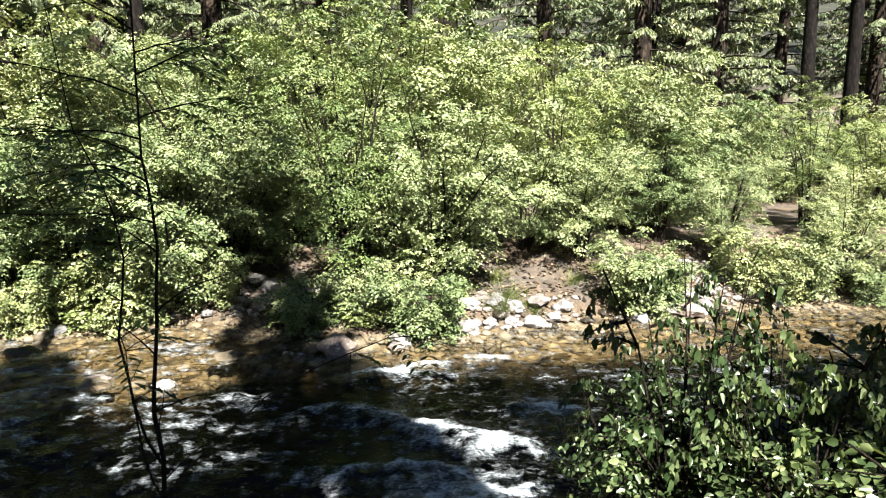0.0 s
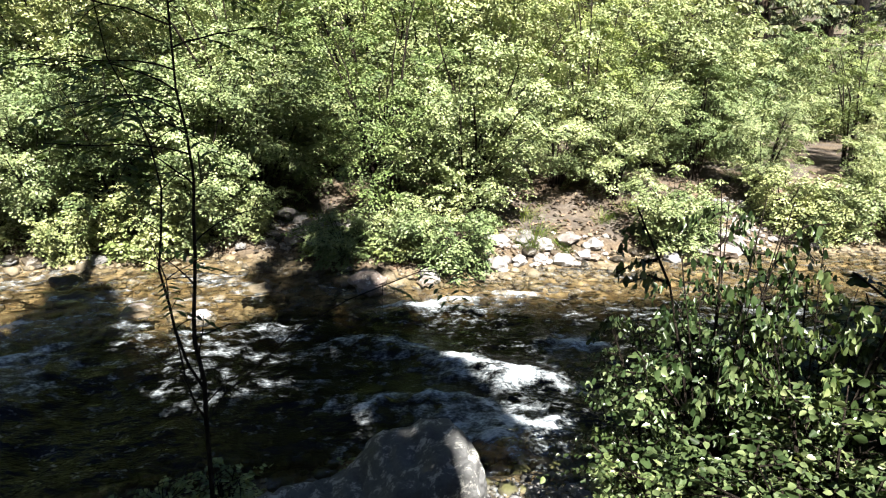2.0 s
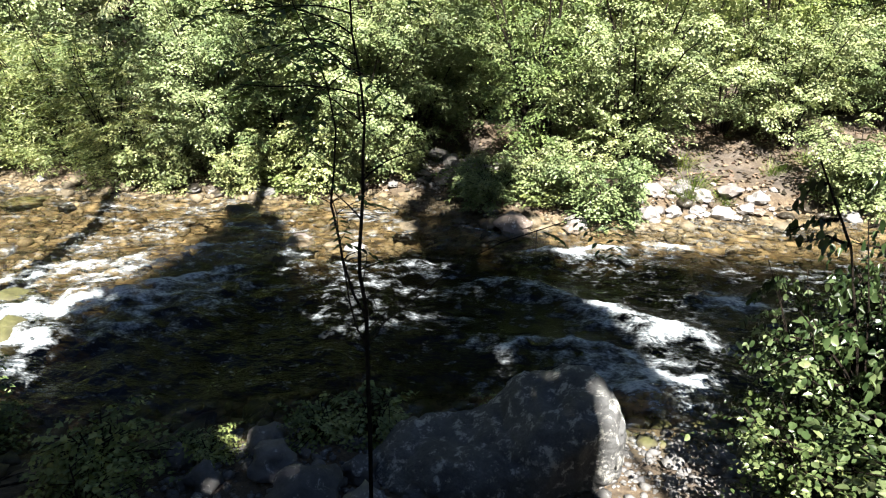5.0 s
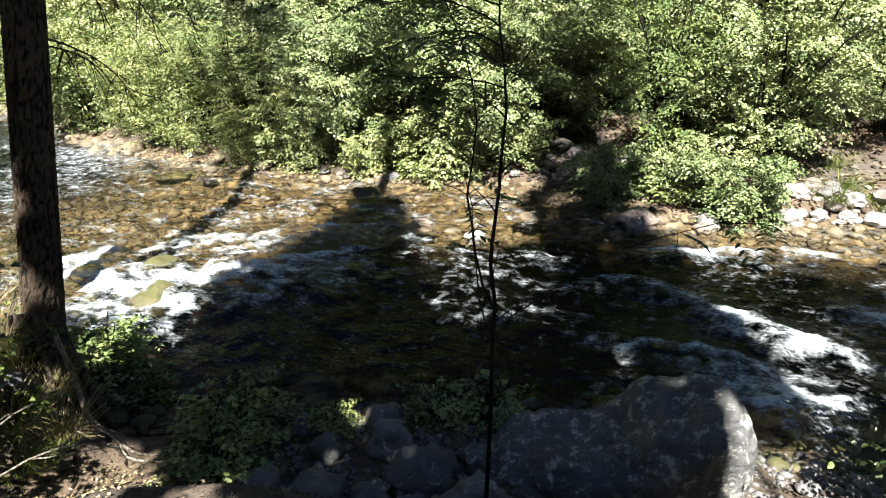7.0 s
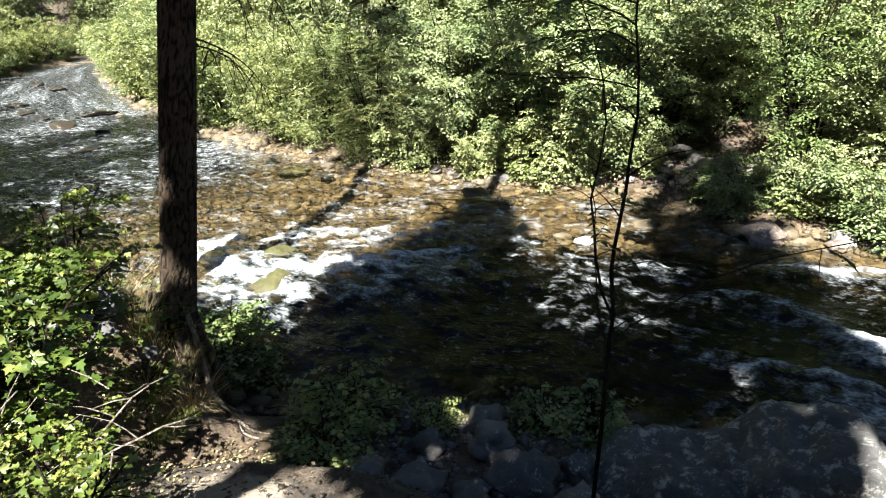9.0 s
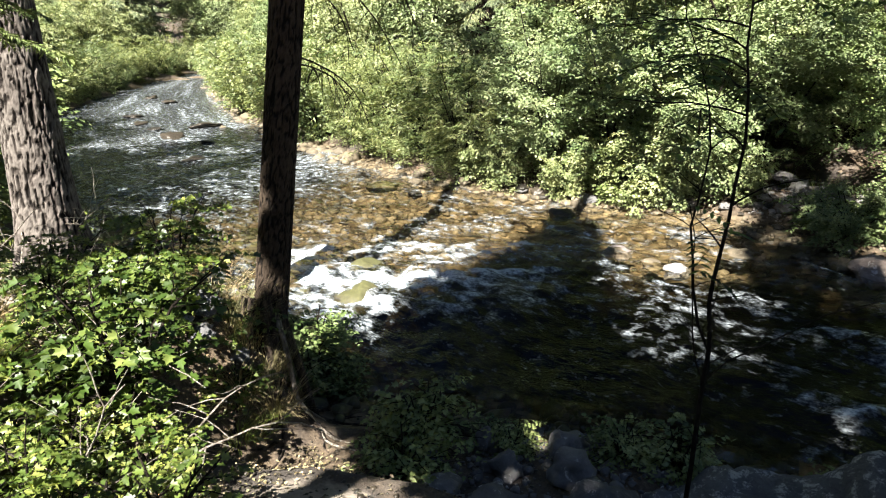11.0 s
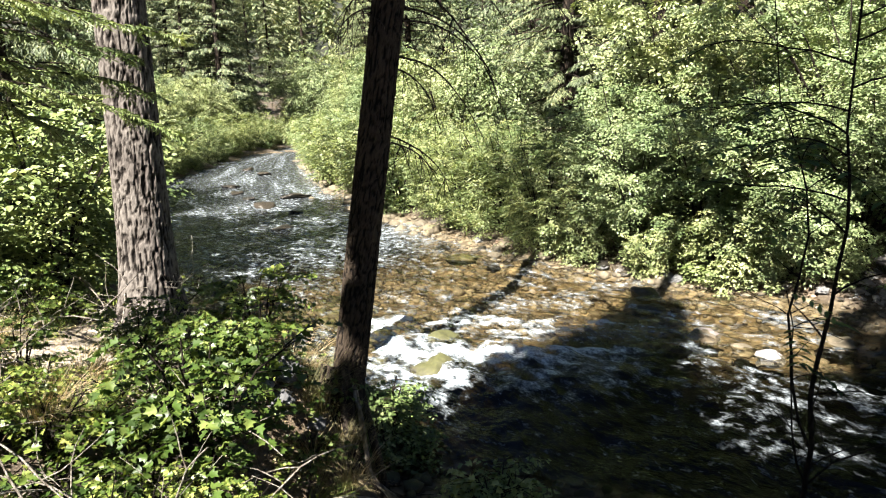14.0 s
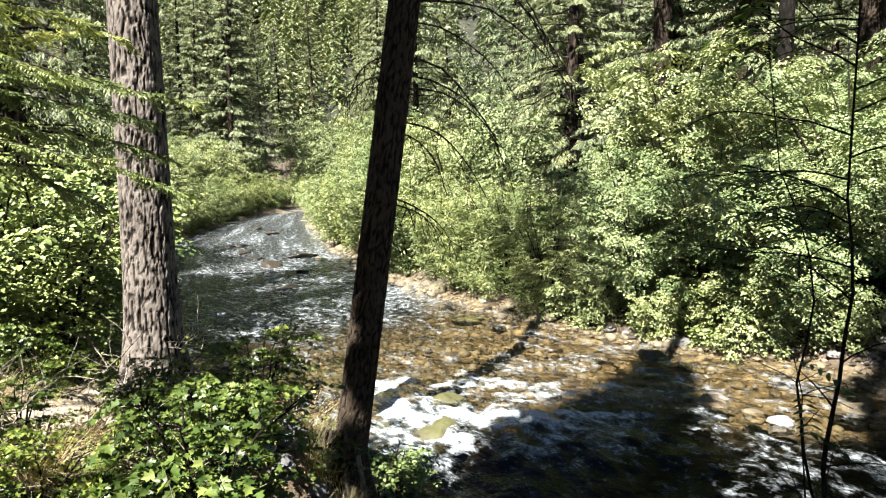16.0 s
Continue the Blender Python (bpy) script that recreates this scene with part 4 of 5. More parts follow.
for x in np.arange(-7.0, 15, 1.5):
    x = float(x + RNG.uniform(-0.5, 0.5))
    place((alder_back, alder_c)[int(RNG.integers(4)) // 3], x, float(far_edge(x)) + RNG.uniform(3.0, 4.8), None, RNG.uniform(0.72, 0.95) * (0.72 if x > 5.0 else 1.0))
for x in np.arange(-13.0, 18, 2.1):
    x = float(x + RNG.uniform(-0.5, 0.5))
    place(alder_far, x, float(far_edge(x)) + RNG.uniform(6.0, 9.0), None, RNG.uniform(0.9, 1.2) * (0.45 if x < -7 else 0.6 if x > 4.5 else 1.0))
for i in range(18):
    x = RNG.uniform(-12, 8)
    place(herb, x, float(far_edge(x)) + RNG.uniform(0.35, 1.0), None, RNG.uniform(0.4, 0.9))
# shrubs along the upstream reach
for i in range(16):
    x = -13.5 - i * 2.1
    for off in (0.5, 1.6):
        place(willow_far, x + RNG.uniform(-0.6, 0.6), float(far_edge(x)) + off, None, RNG.uniform(0.9, 1.2))
    place(alder_far, x, float(far_edge(x)) + RNG.uniform(3, 5), None, RNG.uniform(0.7, 1.0))
for i in range(22):
    x = -20.0 - i * 1.5
    place(willow_far, x, float(near_edge(x)) - RNG.uniform(0.5, 1.0), None, RNG.uniform(0.8, 1.2))
    place(alder_far, x, float(near_edge(x)) - RNG.uniform(2.5, 5), None, RNG.uniform(0.7, 1.1))
for i in range(20):
    x = -17.0 - i * 1.8
    place(willow_far, x, float(near_edge(x)) - RNG.uniform(0.0, 0.35), None, RNG.uniform(0.6, 0.9))
for x, y, s in ((-47, 27, 1.5), (-52, 30, 1.8), (-56, 32, 1.8), (-50, 33, 1.6), (-58, 38, 2.0), (-62, 33, 2.0)):
    place(alder_far, x, y, None, s)

# conifers behind the shrubs
fir_a = conifer("tall grey-green Douglas fir behind the shrubs", 17, 2.9, 0.04, 150, 60, 13, 0.105, NEEDLES, BARK_FAR, wide=0.26, shaggy=0.55, twig=0.6)
fir_b = conifer("dense dark spruce on the far bank", 14, 2.5, 0.03, 145, 56, 13, 0.1, NEEDLES, BARK_FAR, 0.016, 1.1, wide=0.23, shaggy=0.55, twig=0.6)
fir_c = conifer("green fir standing behind other trees", 16, 2.7, 0.04, 120, 36, 8, 0.15, NEEDLES, BARK_FAR, wide=0.32, shaggy=0.5, twig=0.65)
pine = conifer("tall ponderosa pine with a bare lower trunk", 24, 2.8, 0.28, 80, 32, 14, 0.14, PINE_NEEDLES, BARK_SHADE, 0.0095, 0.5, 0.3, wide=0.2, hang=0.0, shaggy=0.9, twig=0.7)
settle(fir_a, -9.5, 15.0, 20)
settle(fir_b, -11.8, 14.2, 80)
settle(fir_c, -25.0, 27.0, 0)
settle(pine, 11.5, 20.8, 0)
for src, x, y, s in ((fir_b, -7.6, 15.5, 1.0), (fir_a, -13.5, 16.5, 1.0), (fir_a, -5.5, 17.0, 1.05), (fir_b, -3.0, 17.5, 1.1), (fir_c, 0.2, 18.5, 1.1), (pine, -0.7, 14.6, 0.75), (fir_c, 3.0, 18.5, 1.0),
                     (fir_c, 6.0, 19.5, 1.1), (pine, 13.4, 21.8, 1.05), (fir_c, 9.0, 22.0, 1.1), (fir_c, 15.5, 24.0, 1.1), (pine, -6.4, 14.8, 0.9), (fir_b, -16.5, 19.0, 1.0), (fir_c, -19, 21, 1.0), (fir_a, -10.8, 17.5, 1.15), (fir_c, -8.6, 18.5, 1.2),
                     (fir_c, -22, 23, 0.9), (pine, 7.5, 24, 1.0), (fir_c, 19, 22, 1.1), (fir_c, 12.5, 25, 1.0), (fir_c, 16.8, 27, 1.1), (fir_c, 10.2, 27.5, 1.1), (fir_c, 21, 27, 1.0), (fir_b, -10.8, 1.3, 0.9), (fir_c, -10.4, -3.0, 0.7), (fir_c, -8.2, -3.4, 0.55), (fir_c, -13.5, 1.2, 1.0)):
    place(src, x, y, None, s)

# woods upstream and on the hillside
far_fir = conifer("distant green fir on the valley side", 18, 3.3, 0.02, 120, 32, 9, 0.2, NEEDLES, BARK_FAR, 0.012, 0.9, 0, "distant trees", wide=0.34, shaggy=0.5)
pine_far = conifer("tall distant pine with a bare dark trunk", 24, 2.6, 0.3, 84, 22, 9, 0.22, PINE_NEEDLES, BARK_FAR, 0.011, 0.4, 0.2, "distant trees", wide=0.26, hang=0.05, shaggy=1.0)
settle(far_fir, -60, 44, 0)
settle(pine_far, -66, 36, 0)
for i in range(58):
    az, d = radians(RNG.uniform(53, 80)), 50 + 50 * RNG.uniform(0, 1) ** 1.3
    x, y = -math.sin(az) * d, math.cos(az) * d
    if float(near_edge(x)) - 4 < y < float(far_edge(x)) + 4:
        y += 9
    place((pine_far, far_fir, far_fir, far_fir, far_fir)[i % 5], x, y, None, RNG.uniform(0.75, 1.2))
for i in range(10):
    x = RNG.uniform(-50, 30)
    place(far_fir, x, float(far_edge(x)) + RNG.uniform(17, 50), None, RNG.uniform(0.9, 1.4))


def hillside_forest(count, lo, hi, az0, az1, label):
    """Firs past counting on the far slopes, joined into one mesh."""
    lv = Leaves(DIAMOND, 0.6)
    az, d = radians(az0) + rand(count, 0, 1) * radians(az1 - az0), lo + (hi - lo) * np.sqrt(rand(count, 0, 1))
    xs, ys = -np.sin(az) * d, np.cos(az) * d
    zs = land(xs, ys)
    for x, y, z in zip(xs, ys, zs):
        h = RNG.uniform(10, 19)
        k = 120
        f = np.sqrt(RNG.uniform(0, 1, k))
        up = 1 - f
        a = rand(k, 0, 6.28)
        out = np.stack([np.cos(a), np.sin(a), -0.35 + 0 * a], -1)
        P = np.stack([x + 0 * a, y + 0 * a, z + h * (0.06 + 0.94 * up)], -1) + out * (RNG.uniform(0.0, 1.0, k) * f * 0.13 * h)[:, None]
        lv.add(P, out, np.array([0, 0, 1.0]) + rand((k, 3)) * 0.5, h * (0.05 + 0.075 * f), h * (0.018 + 0.022 * f))
    return tagged(part("hillside_forest", lv.mesh("hillside_forest", NEEDLES)), label, "forest", kind="stuff")


hillside_forest(950, 105, 330, 40, 100, "conifer forest covering the far hillside")
hillside_forest(420, 88, 210, 50, 80, "dense firs above the upstream bend")
for i in range(34):
    az, d = radians(RNG.uniform(34, 62)), RNG.uniform(36, 95)
    x, y = -math.sin(az) * d, math.cos(az) * d
    place(far_fir, x, max(y, float(far_edge(x)) + 7), None, RNG.uniform(0.75, 1.15))
for i in range(26):
    az, d = radians(RNG.uniform(-42, 34)), RNG.uniform(32, 75)
    place(far_fir, -math.sin(az) * d, math.cos(az) * d, None, RNG.uniform(0.8, 1.2))
hillside_forest(300, 80, 170, -60, 42, "conifer forest on the slope behind the bank")
for x, y, s in ((-13.5, 2.4, 0.8), (-16, 3.0, 0.8), (-19, 4.0, 0.9), (-22, 5.0, 0.9)):
    place(alder_far, x, y, None, s)

# ---- the near bank ----


def cells(u, v, period, seed):
    """Worley cells on a strip that closes on itself: how far each point is from the seam between two cells."""
    iu, iv = np.floor(u), np.floor(v)
    d1, d2 = np.full(u.shape, 9.0), np.full(u.shape, 9.0)
    for a in (-1, 0, 1):
        for b in (-1, 0, 1):
            cu, cv = iu + a, iv + b
            w = np.mod(cu, period)
            h1 = np.sin(w * 127.1 + cv * 311.7 + seed) * 43758.5453
            h2 = np.sin(w * 269.5 + cv * 183.3 + seed) * 43758.5453
            d = np.hypot(u - cu - (h1 - np.floor(h1)), v - cv - (h2 - np.floor(h2)))
            d2 = np.where(d < d1, d1, np.minimum(d2, d))
            d1 = np.minimum(d1, d)
    return d2 - d1


def bark_trunk(label, base, top, r0, r1, material, name, around, plate_long, depth, flare=0.5, seed=3.0, sides=150):
    """A leaning trunk whose bark is real relief: plates between furrows."""
    base, top = np.array(base, float), np.array(top, float)
    root = tagged(new(name), label, "tree", "near bank trees")
    length = np.linalg.norm(top - base)
    z = np.concatenate([np.linspace(0, 3.9, 250), np.linspace(4.0, length, 30)])
    t = z / length
    ang = np.arange(sides) * 2 * math.pi / sides
    Z, A = np.meshgrid(z, ang, indexing="ij")
    wig = 0.5 * np.sin(Z * 5 + 2 * np.sin(A)) + 0.3 * np.sin(Z * 13 + A)
    u = A / (2 * math.pi) * around + wig * 0.35
    seam = cells(u, Z / plate_long + 0.3 * np.sin(A * 3), around, seed)
    small = cells(u * 2, Z / plate_long * 2.5, around * 2, seed + 5)
    rough = fbm(A * 14, Z * 34, 4, seed + 1) - 0.45
    grain = fbm(A * 13, Z * 9, 4, seed + 2) - 0.45
    plate = np.clip(seam * 5.0 + grain * 4.0 + rough * 2.0 - 0.05, 0, 1) * (0.75 + 0.25 * np.clip(small * 5 + rough * 3, 0, 1)) + rough * 0.5
    r = (r0 + (r1 - r0) * t)[:, None] * (1 + flare * np.exp(-Z / 0.3) * (1 + 0.35 * np.sin(A * 4 + 1))) + depth * (plate - 0.6)
    c = base[None] + (top - base)[None] * t[:, None]
    c = c + np.stack([0.02 * np.sin(t * 5), 0.02 * np.sin(t * 4 + 1), 0 * t], -1)
    V = c[:, None] + np.stack([np.cos(A) * r, np.sin(A) * r, 0 * r], -1)
    i, j = np.arange(len(z) - 1)[:, None] * sides, np.arange(sides)[None]
    j2 = (j + 1) % sides
    q = np.stack([i + j, i + j2, i + sides + j2, i + sides + j], -1).reshape(-1, 4)
    me = mesh_np("trunk", V.reshape(-1, 3), q, material, True)
    me.attributes.new("plate", "FLOAT", "POINT").data.foreach_set("value", plate.astype(np.float32).ravel())
    part("trunk", me, root)
    return root, np.stack([np.interp(np.linspace(0, 1, 200), t, c[:, k]) for k in range(3)], -1)


def crown(root, line, low, high, branches, reach, twigs, blades, size, material, bark):
    limbs, lv = Tubes(), Leaves(DIAMOND, 0.5)
    n = len(line)
    for i in range(branches):
        f = low + (high - low) * (i + RNG.uniform(0, 1)) / branches
        p = line[min(int(f * n), n - 1)]
        az = i * 2.39996 + RNG.uniform(-0.5, 0.5)
        ln = reach * (1 - 0.75 * (f - low) / (high - low)) * RNG.uniform(0.6, 1.1)
        br = curve(p, (math.cos(az), math.sin(az), RNG.uniform(0.0, 0.3)), ln, 8, 0.6, 0.07)
        limbs.add(br, np.linspace(0.012 + 0.01 * ln, 0.004, 8), 4)
        for j in range(twigs):
            q = RNG.uniform(0.25, 1.0) * 7
            a = min(int(q), 6)
            b0 = br[a] + (br[a + 1] - br[a]) * (q - a)
            d = unit(br[a + 1] - br[a])
            side = unit(np.cross(d, [0, 0, 1.0])) * (1 if j % 2 else -1)
            ax = unit(d * 0.75 + side * 0.75 + np.array([0, 0, -0.15]) + rand(3) * 0.25)
            P = b0 + ax * (0.2 + 0.14 * ln) * np.linspace(0.05, 1, blades)[:, None]
            lv.add(P, ax + rand((blades, 3)) * 0.8, np.array([0, 0, 1.0]) + rand((blades, 3)) * 0.6, size * RNG.uniform(0.7, 1.3, blades), size * 0.26)
    tagged(part("branchwork", limbs.mesh("branchwork", bark), root), kind="stuff")
    part("needles", lv.mesh("needles", material), root)


trunk_a, line_a = bark_trunk("large ponderosa pine with plated grey-brown bark", (-5.16, 1.32, 1.1), (-5.12, 1.3, 13.5), 0.185, 0.08, TRUNK_PINE, "pine_tree", 28, 0.2, 0.014)
crown(trunk_a, line_a, 0.7, 0.98, 16, 1.2, 20, 6, 0.22, PINE_NEEDLES, BARK_PINE)
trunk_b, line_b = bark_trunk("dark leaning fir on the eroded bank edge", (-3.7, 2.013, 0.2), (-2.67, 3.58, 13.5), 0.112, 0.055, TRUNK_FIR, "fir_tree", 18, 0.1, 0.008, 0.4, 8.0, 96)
crown(trunk_b, line_b, 0.66, 0.98, 14, 1.0, 24, 6, 0.2, NEEDLES, BARK_FIR)
# bare drooping limbs of the leaning fir
for z, az, ln, dr in ((2.5, 48, 0.55, 1.5), (2.55, 62, 0.7, 1.7), (2.95, 58, 0.6, 1.5), (3.0, 50, 0.95, 1.4), (3.2, 40, 0.9, 1.6), (3.3, 66, 1.0, 1.5), (3.45, 54, 1.3, 1.7), (3.6, 70, 1.1, 1.6), (3.75, 52, 1.6, 1.5), (3.3, 230, 0.45, 1.5), (3.4, 215, 0.4, 1.6), (3.95, 45, 1.5, 1.6), (4.1, 60, 1.7, 1.5), (4.3, 72, 1.6, 1.7)):
    f = (z - 0.2) / 13.3
    p = line_b[int(f * len(line_b))]
    limb = Tubes()
    br = curve(p, (math.cos(radians(az)), math.sin(radians(az)), 0.3), ln, 10, dr * 1.5, 0.16)
    limb.add(br, np.linspace(0.0055 + 0.002 * ln, 0.002, 10), 5)
    for j in range(11):
        a = 2 + int(RNG.integers(6))
        limb.add(curve(br[a], (rand(1)[0], rand(1)[0], -0.8), RNG.uniform(0.1, 0.45), 6, 0.8, 0.3), np.linspace(0.003, 0.0012, 6), 3)
    part("dead_limb", limb.mesh("dead_limb", BARK_FIR), trunk_b, "bare drooping dead limb")
# exposed roots down the cut bank
for az, ln in ((15, 0.9), (48, 0.6), (-22, 1.1), (-58, 1.2), (-5, 0.8), (85, 0.5), (-90, 0.9)):
    roots = Tubes()
    rt = curve((-3.67 + 0.1 * math.cos(radians(az)), 2.06 + 0.1 * math.sin(radians(az)), 1.0), (math.cos(radians(az)), math.sin(radians(az)), -0.35), ln, 12, 1.3, 0.2)
    rt[:, 2] = np.maximum(land(rt[:, 0], rt[:, 1]) + 0.012, 1.05 - 4.5 * np.linspace(0, ln, 12))
    roots.add(rt, np.linspace(0.03, 0.005, 12) * RNG.uniform(0.5, 1.0), 7)
    for j in range(4):
        a = 3 + int(RNG.integers(7))
        side = curve(rt[a], rand(3) * 0.8 + np.array([math.cos(radians(az)), math.sin(radians(az)), -0.4]), RNG.uniform(0.25, 0.55), 7, 0.8, 0.35)
        side[:, 2] = land(side[:, 0], side[:, 1]) + 0.008
        roots.add(side, np.linspace(0.012, 0.003, 7), 5)
    part("root", roots.mesh("root", DEADWOOD if az == 15 else BARK_FIR), trunk_b, "bare twisted root on the cut bank")

# tall unseen firs on the near bank, set so that they shade the river and the shore
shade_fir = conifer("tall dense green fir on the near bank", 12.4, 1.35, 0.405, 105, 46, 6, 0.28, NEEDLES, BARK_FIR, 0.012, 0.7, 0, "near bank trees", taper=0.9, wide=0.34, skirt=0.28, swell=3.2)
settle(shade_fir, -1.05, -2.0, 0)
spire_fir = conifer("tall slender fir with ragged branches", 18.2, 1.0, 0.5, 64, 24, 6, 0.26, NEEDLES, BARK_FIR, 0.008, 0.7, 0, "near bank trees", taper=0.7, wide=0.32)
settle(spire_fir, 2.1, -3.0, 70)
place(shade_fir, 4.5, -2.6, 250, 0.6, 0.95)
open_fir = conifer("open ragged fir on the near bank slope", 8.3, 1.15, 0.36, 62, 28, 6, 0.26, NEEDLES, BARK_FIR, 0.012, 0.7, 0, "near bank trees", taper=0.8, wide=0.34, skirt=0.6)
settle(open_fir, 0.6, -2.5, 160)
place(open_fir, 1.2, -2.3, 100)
# added out of view: crown only at the top, to shade the falls
high_fir = conifer("unseen slim fir with a small high crown, added for shade", 11.0, 0.5, 0.76, 34, 24, 6, 0.22, NEEDLES, BARK_FIR, 0.008, 0.7, 0, "near bank trees", taper=0.7, wide=0.32)
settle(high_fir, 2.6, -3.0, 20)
for x, y, s in ((-3.2, -9, 0.55), (0.4, -8, 0.5), (3.6, -7.5, 0.5), (7, -6, 0.5)):
    place(fir_c, x, y, None, s * 1.2, s)
# unseen forest behind the path, added to block sky light and ground bounce
for i in range(60):
    x = -30 + 60 * (i % 30) / 29 + RNG.uniform(-1, 1)
    place(fir_c, x, RNG.uniform(-14, -12) if i < 30 else RNG.uniform(-22, -17), None, RNG.uniform(0.75, 0.9) if i < 30 else RNG.uniform(1.0, 1.3))
for i in range(24):
    place(alder_far, -26 + 52 * i / 23 + RNG.uniform(-0.8, 0.8), RNG.uniform(-11, -8.5), None, RNG.uniform(0.7, 1.0))
# a young fir just beside the view, whose boughs hang into it
def bough_fir(label, x, y, height, boughs):
    """A thin young fir: stem and flat boughs of fine short needles."""
    root = tagged(new("young_fir"), label, "tree", "near bank trees")
    z0 = float(land(x, y))
    stem = Tubes()
    zs = np.linspace(0, height, 9)
    stem.add(np.stack([x + 0.03 * np.sin(zs * 2), y + 0.03 * np.cos(zs), z0 - 0.05 + zs], -1), np.linspace(0.05, 0.008, 9), 8)
    part("trunk", stem.mesh("trunk", BARK_FIR), root)
    for z, az, ln in boughs:
        wood, lv = Tubes(), Leaves(DIAMOND, 0.3)
        br = curve((x, y, z + 0.3), (math.cos(radians(az)), math.sin(radians(az)), 0.12), ln * 1.15, 14, 0.35, 0.09)
        wood.add(br, np.linspace(0.011, 0.002, 14), 5)
        for j in range(int(38 * ln)):
            q = RNG.uniform(0.2, 1.0) * 13
            a = min(int(q), 12)
            d = unit(br[a + 1] - br[a])
            side = unit(np.cross(d, [0, 0, 1.0])) * (1 if j % 2 else -1)
            tw = curve(br[a] + (br[a + 1] - br[a]) * (q - a), d * 0.7 + side * 0.8 + rand(3) * 0.25, RNG.uniform(0.12, 0.34) * (1.2 - q / 18), 5, 0.5, 0.1)
            wood.add(tw[::2], np.array([0.003, 0.002, 0.001]), 3)
            k = 36
            u = np.linspace(0.05, 4, k)
            P = np.stack([np.interp(u, np.arange(5), tw[:, c]) for c in range(3)], -1)
            ax = unit(tw[-1] - tw[0])
            lv.add(P, ax * 0.6 + unit(np.cross(ax, [0, 0, 1.0])) * np.where(np.arange(k) % 2, 0.8, -0.8)[:, None] + rand((k, 3)) * 0.35, np.array([0, 0, 1.0]) + rand((k, 3)) * 0.5, RNG.uniform(0.025, 0.05, k), 0.009)
        limb = tagged(part("bough", wood.mesh("bough", BARK_FIR), root))
        part("needles", lv.mesh("needles", LEAF_PALE if z > 2.95 else LEAF_FRESH), limb)
    return root


bough_fir("young fir with soft green boughs on the bank", -3.85, -0.95, 3.8,
          [(2.85, 96, 1.7), (2.7, 92, 1.8), (2.95, 104, 1.6), (2.6, 100, 1.6), (2.65, 86, 1.9), (3.0, 100, 1.6), (3.05, 88, 1.9), (3.25, 106, 1.4), (3.3, 94, 1.7), (2.75, 98, 1.5), (2.8, 112, 1.4), (3.5, 102, 1.3), (3.12, 116, 1.4), (2.9, 250, 1.0), (3.2, 200, 0.9), (3.4, 300, 0.8)])

# the slim rowan sapling in front of the river


def rowan(label, base, line, radii, twig_list, leaf):
    root = tagged(new("rowan_sapling"), label, "sapling")
    stem = Tubes()
    line = np.array(line, float)
    stem.add(line, radii, 8)
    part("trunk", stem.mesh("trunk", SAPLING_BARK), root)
    lv = Leaves(OVAL, 0.25)
    for h, az, ln, up, leafy in twig_list:
        wood = Tubes()
        p = np.array([np.interp(h, line[:, 2], line[:, c]) for c in range(3)])
        tw = curve(p, (math.cos(radians(az)), math.sin(radians(az)), up), ln, 8, 0.5, 0.16)
        wood.add(tw, np.linspace(0.0035, 0.0012, 8), 5)
        for a in range(leafy):
            q = tw[min(7, 2 + a * 6 // max(leafy, 1))]
            az2 = az + RNG.uniform(-80, 80)
            rach = curve(q, (math.cos(radians(az2)), math.sin(radians(az2)), RNG.uniform(-0.1, 0.4)), RNG.uniform(0.16, 0.24), 6, 0.9, 0.05)
            wood.add(rach, np.linspace(0.002, 0.001, 6), 3)
            for sgn in (1, -1):
                d = unit(np.gradient(rach, axis=0))
                side = unit(np.cross(d, [0, 0, 1.0])) * sgn
                lv.add(rach[1:], (side + d * 0.35)[1:], np.array([0, 0, 1.0]) + rand((5, 3)) * 0.3, leaf * RNG.uniform(0.8, 1.1, 5), leaf * 0.32)
        part("twig", wood.mesh("twig", SAPLING_BARK), root)
    part("foliage", lv.mesh("foliage", LEAF_DARK), root)
    return root


ROWAN = [(-0.82, 2.15, 0.35), (-0.815, 2.16, 0.65), (-0.805, 2.17, 1.05), (-0.8, 2.17, 1.43), (-0.792, 2.17, 1.58), (-0.813, 2.17, 1.74), (-0.808, 2.17, 1.83), (-0.797, 2.17, 1.92), (-0.782, 2.17, 2.05),
         (-0.775, 2.17, 2.18), (-0.761, 2.17, 2.32), (-0.771, 2.17, 2.47), (-0.792, 2.17, 2.61), (-0.79, 2.17, 3.1), (-0.8, 2.18, 3.7), (-0.82, 2.2, 4.3)]
SIDE_STEM = [(-0.797, 2.17, 1.56), (-0.836, 2.15, 1.66), (-0.86, 2.13, 1.8), (-0.865, 2.12, 1.89), (-0.888, 2.12, 2.02), (-0.866, 2.12, 2.15), (-0.85, 2.12, 2.29), (-0.87, 2.12, 2.43), (-0.906, 2.11, 2.56), (-0.965, 2.1, 2.7), (-1.02, 2.1, 3.1)]
LOW_STEM = [(-0.8, 2.17, 1.43), (-0.83, 2.16, 1.5), (-0.852, 2.15, 1.62), (-0.862, 2.15, 1.72), (-0.875, 2.14, 1.86), (-0.872, 2.13, 1.98), (-0.9, 2.12, 2.1)]
ARCH = [(-0.795, 2.17, 1.43), (-0.745, 2.23, 1.51), (-0.64, 2.29, 1.59), (-0.485, 2.35, 1.73), (-0.313, 2.41, 1.82), (-0.184, 2.47, 1.86), (-0.05, 2.53, 1.9), (0.1, 2.58, 1.9)]
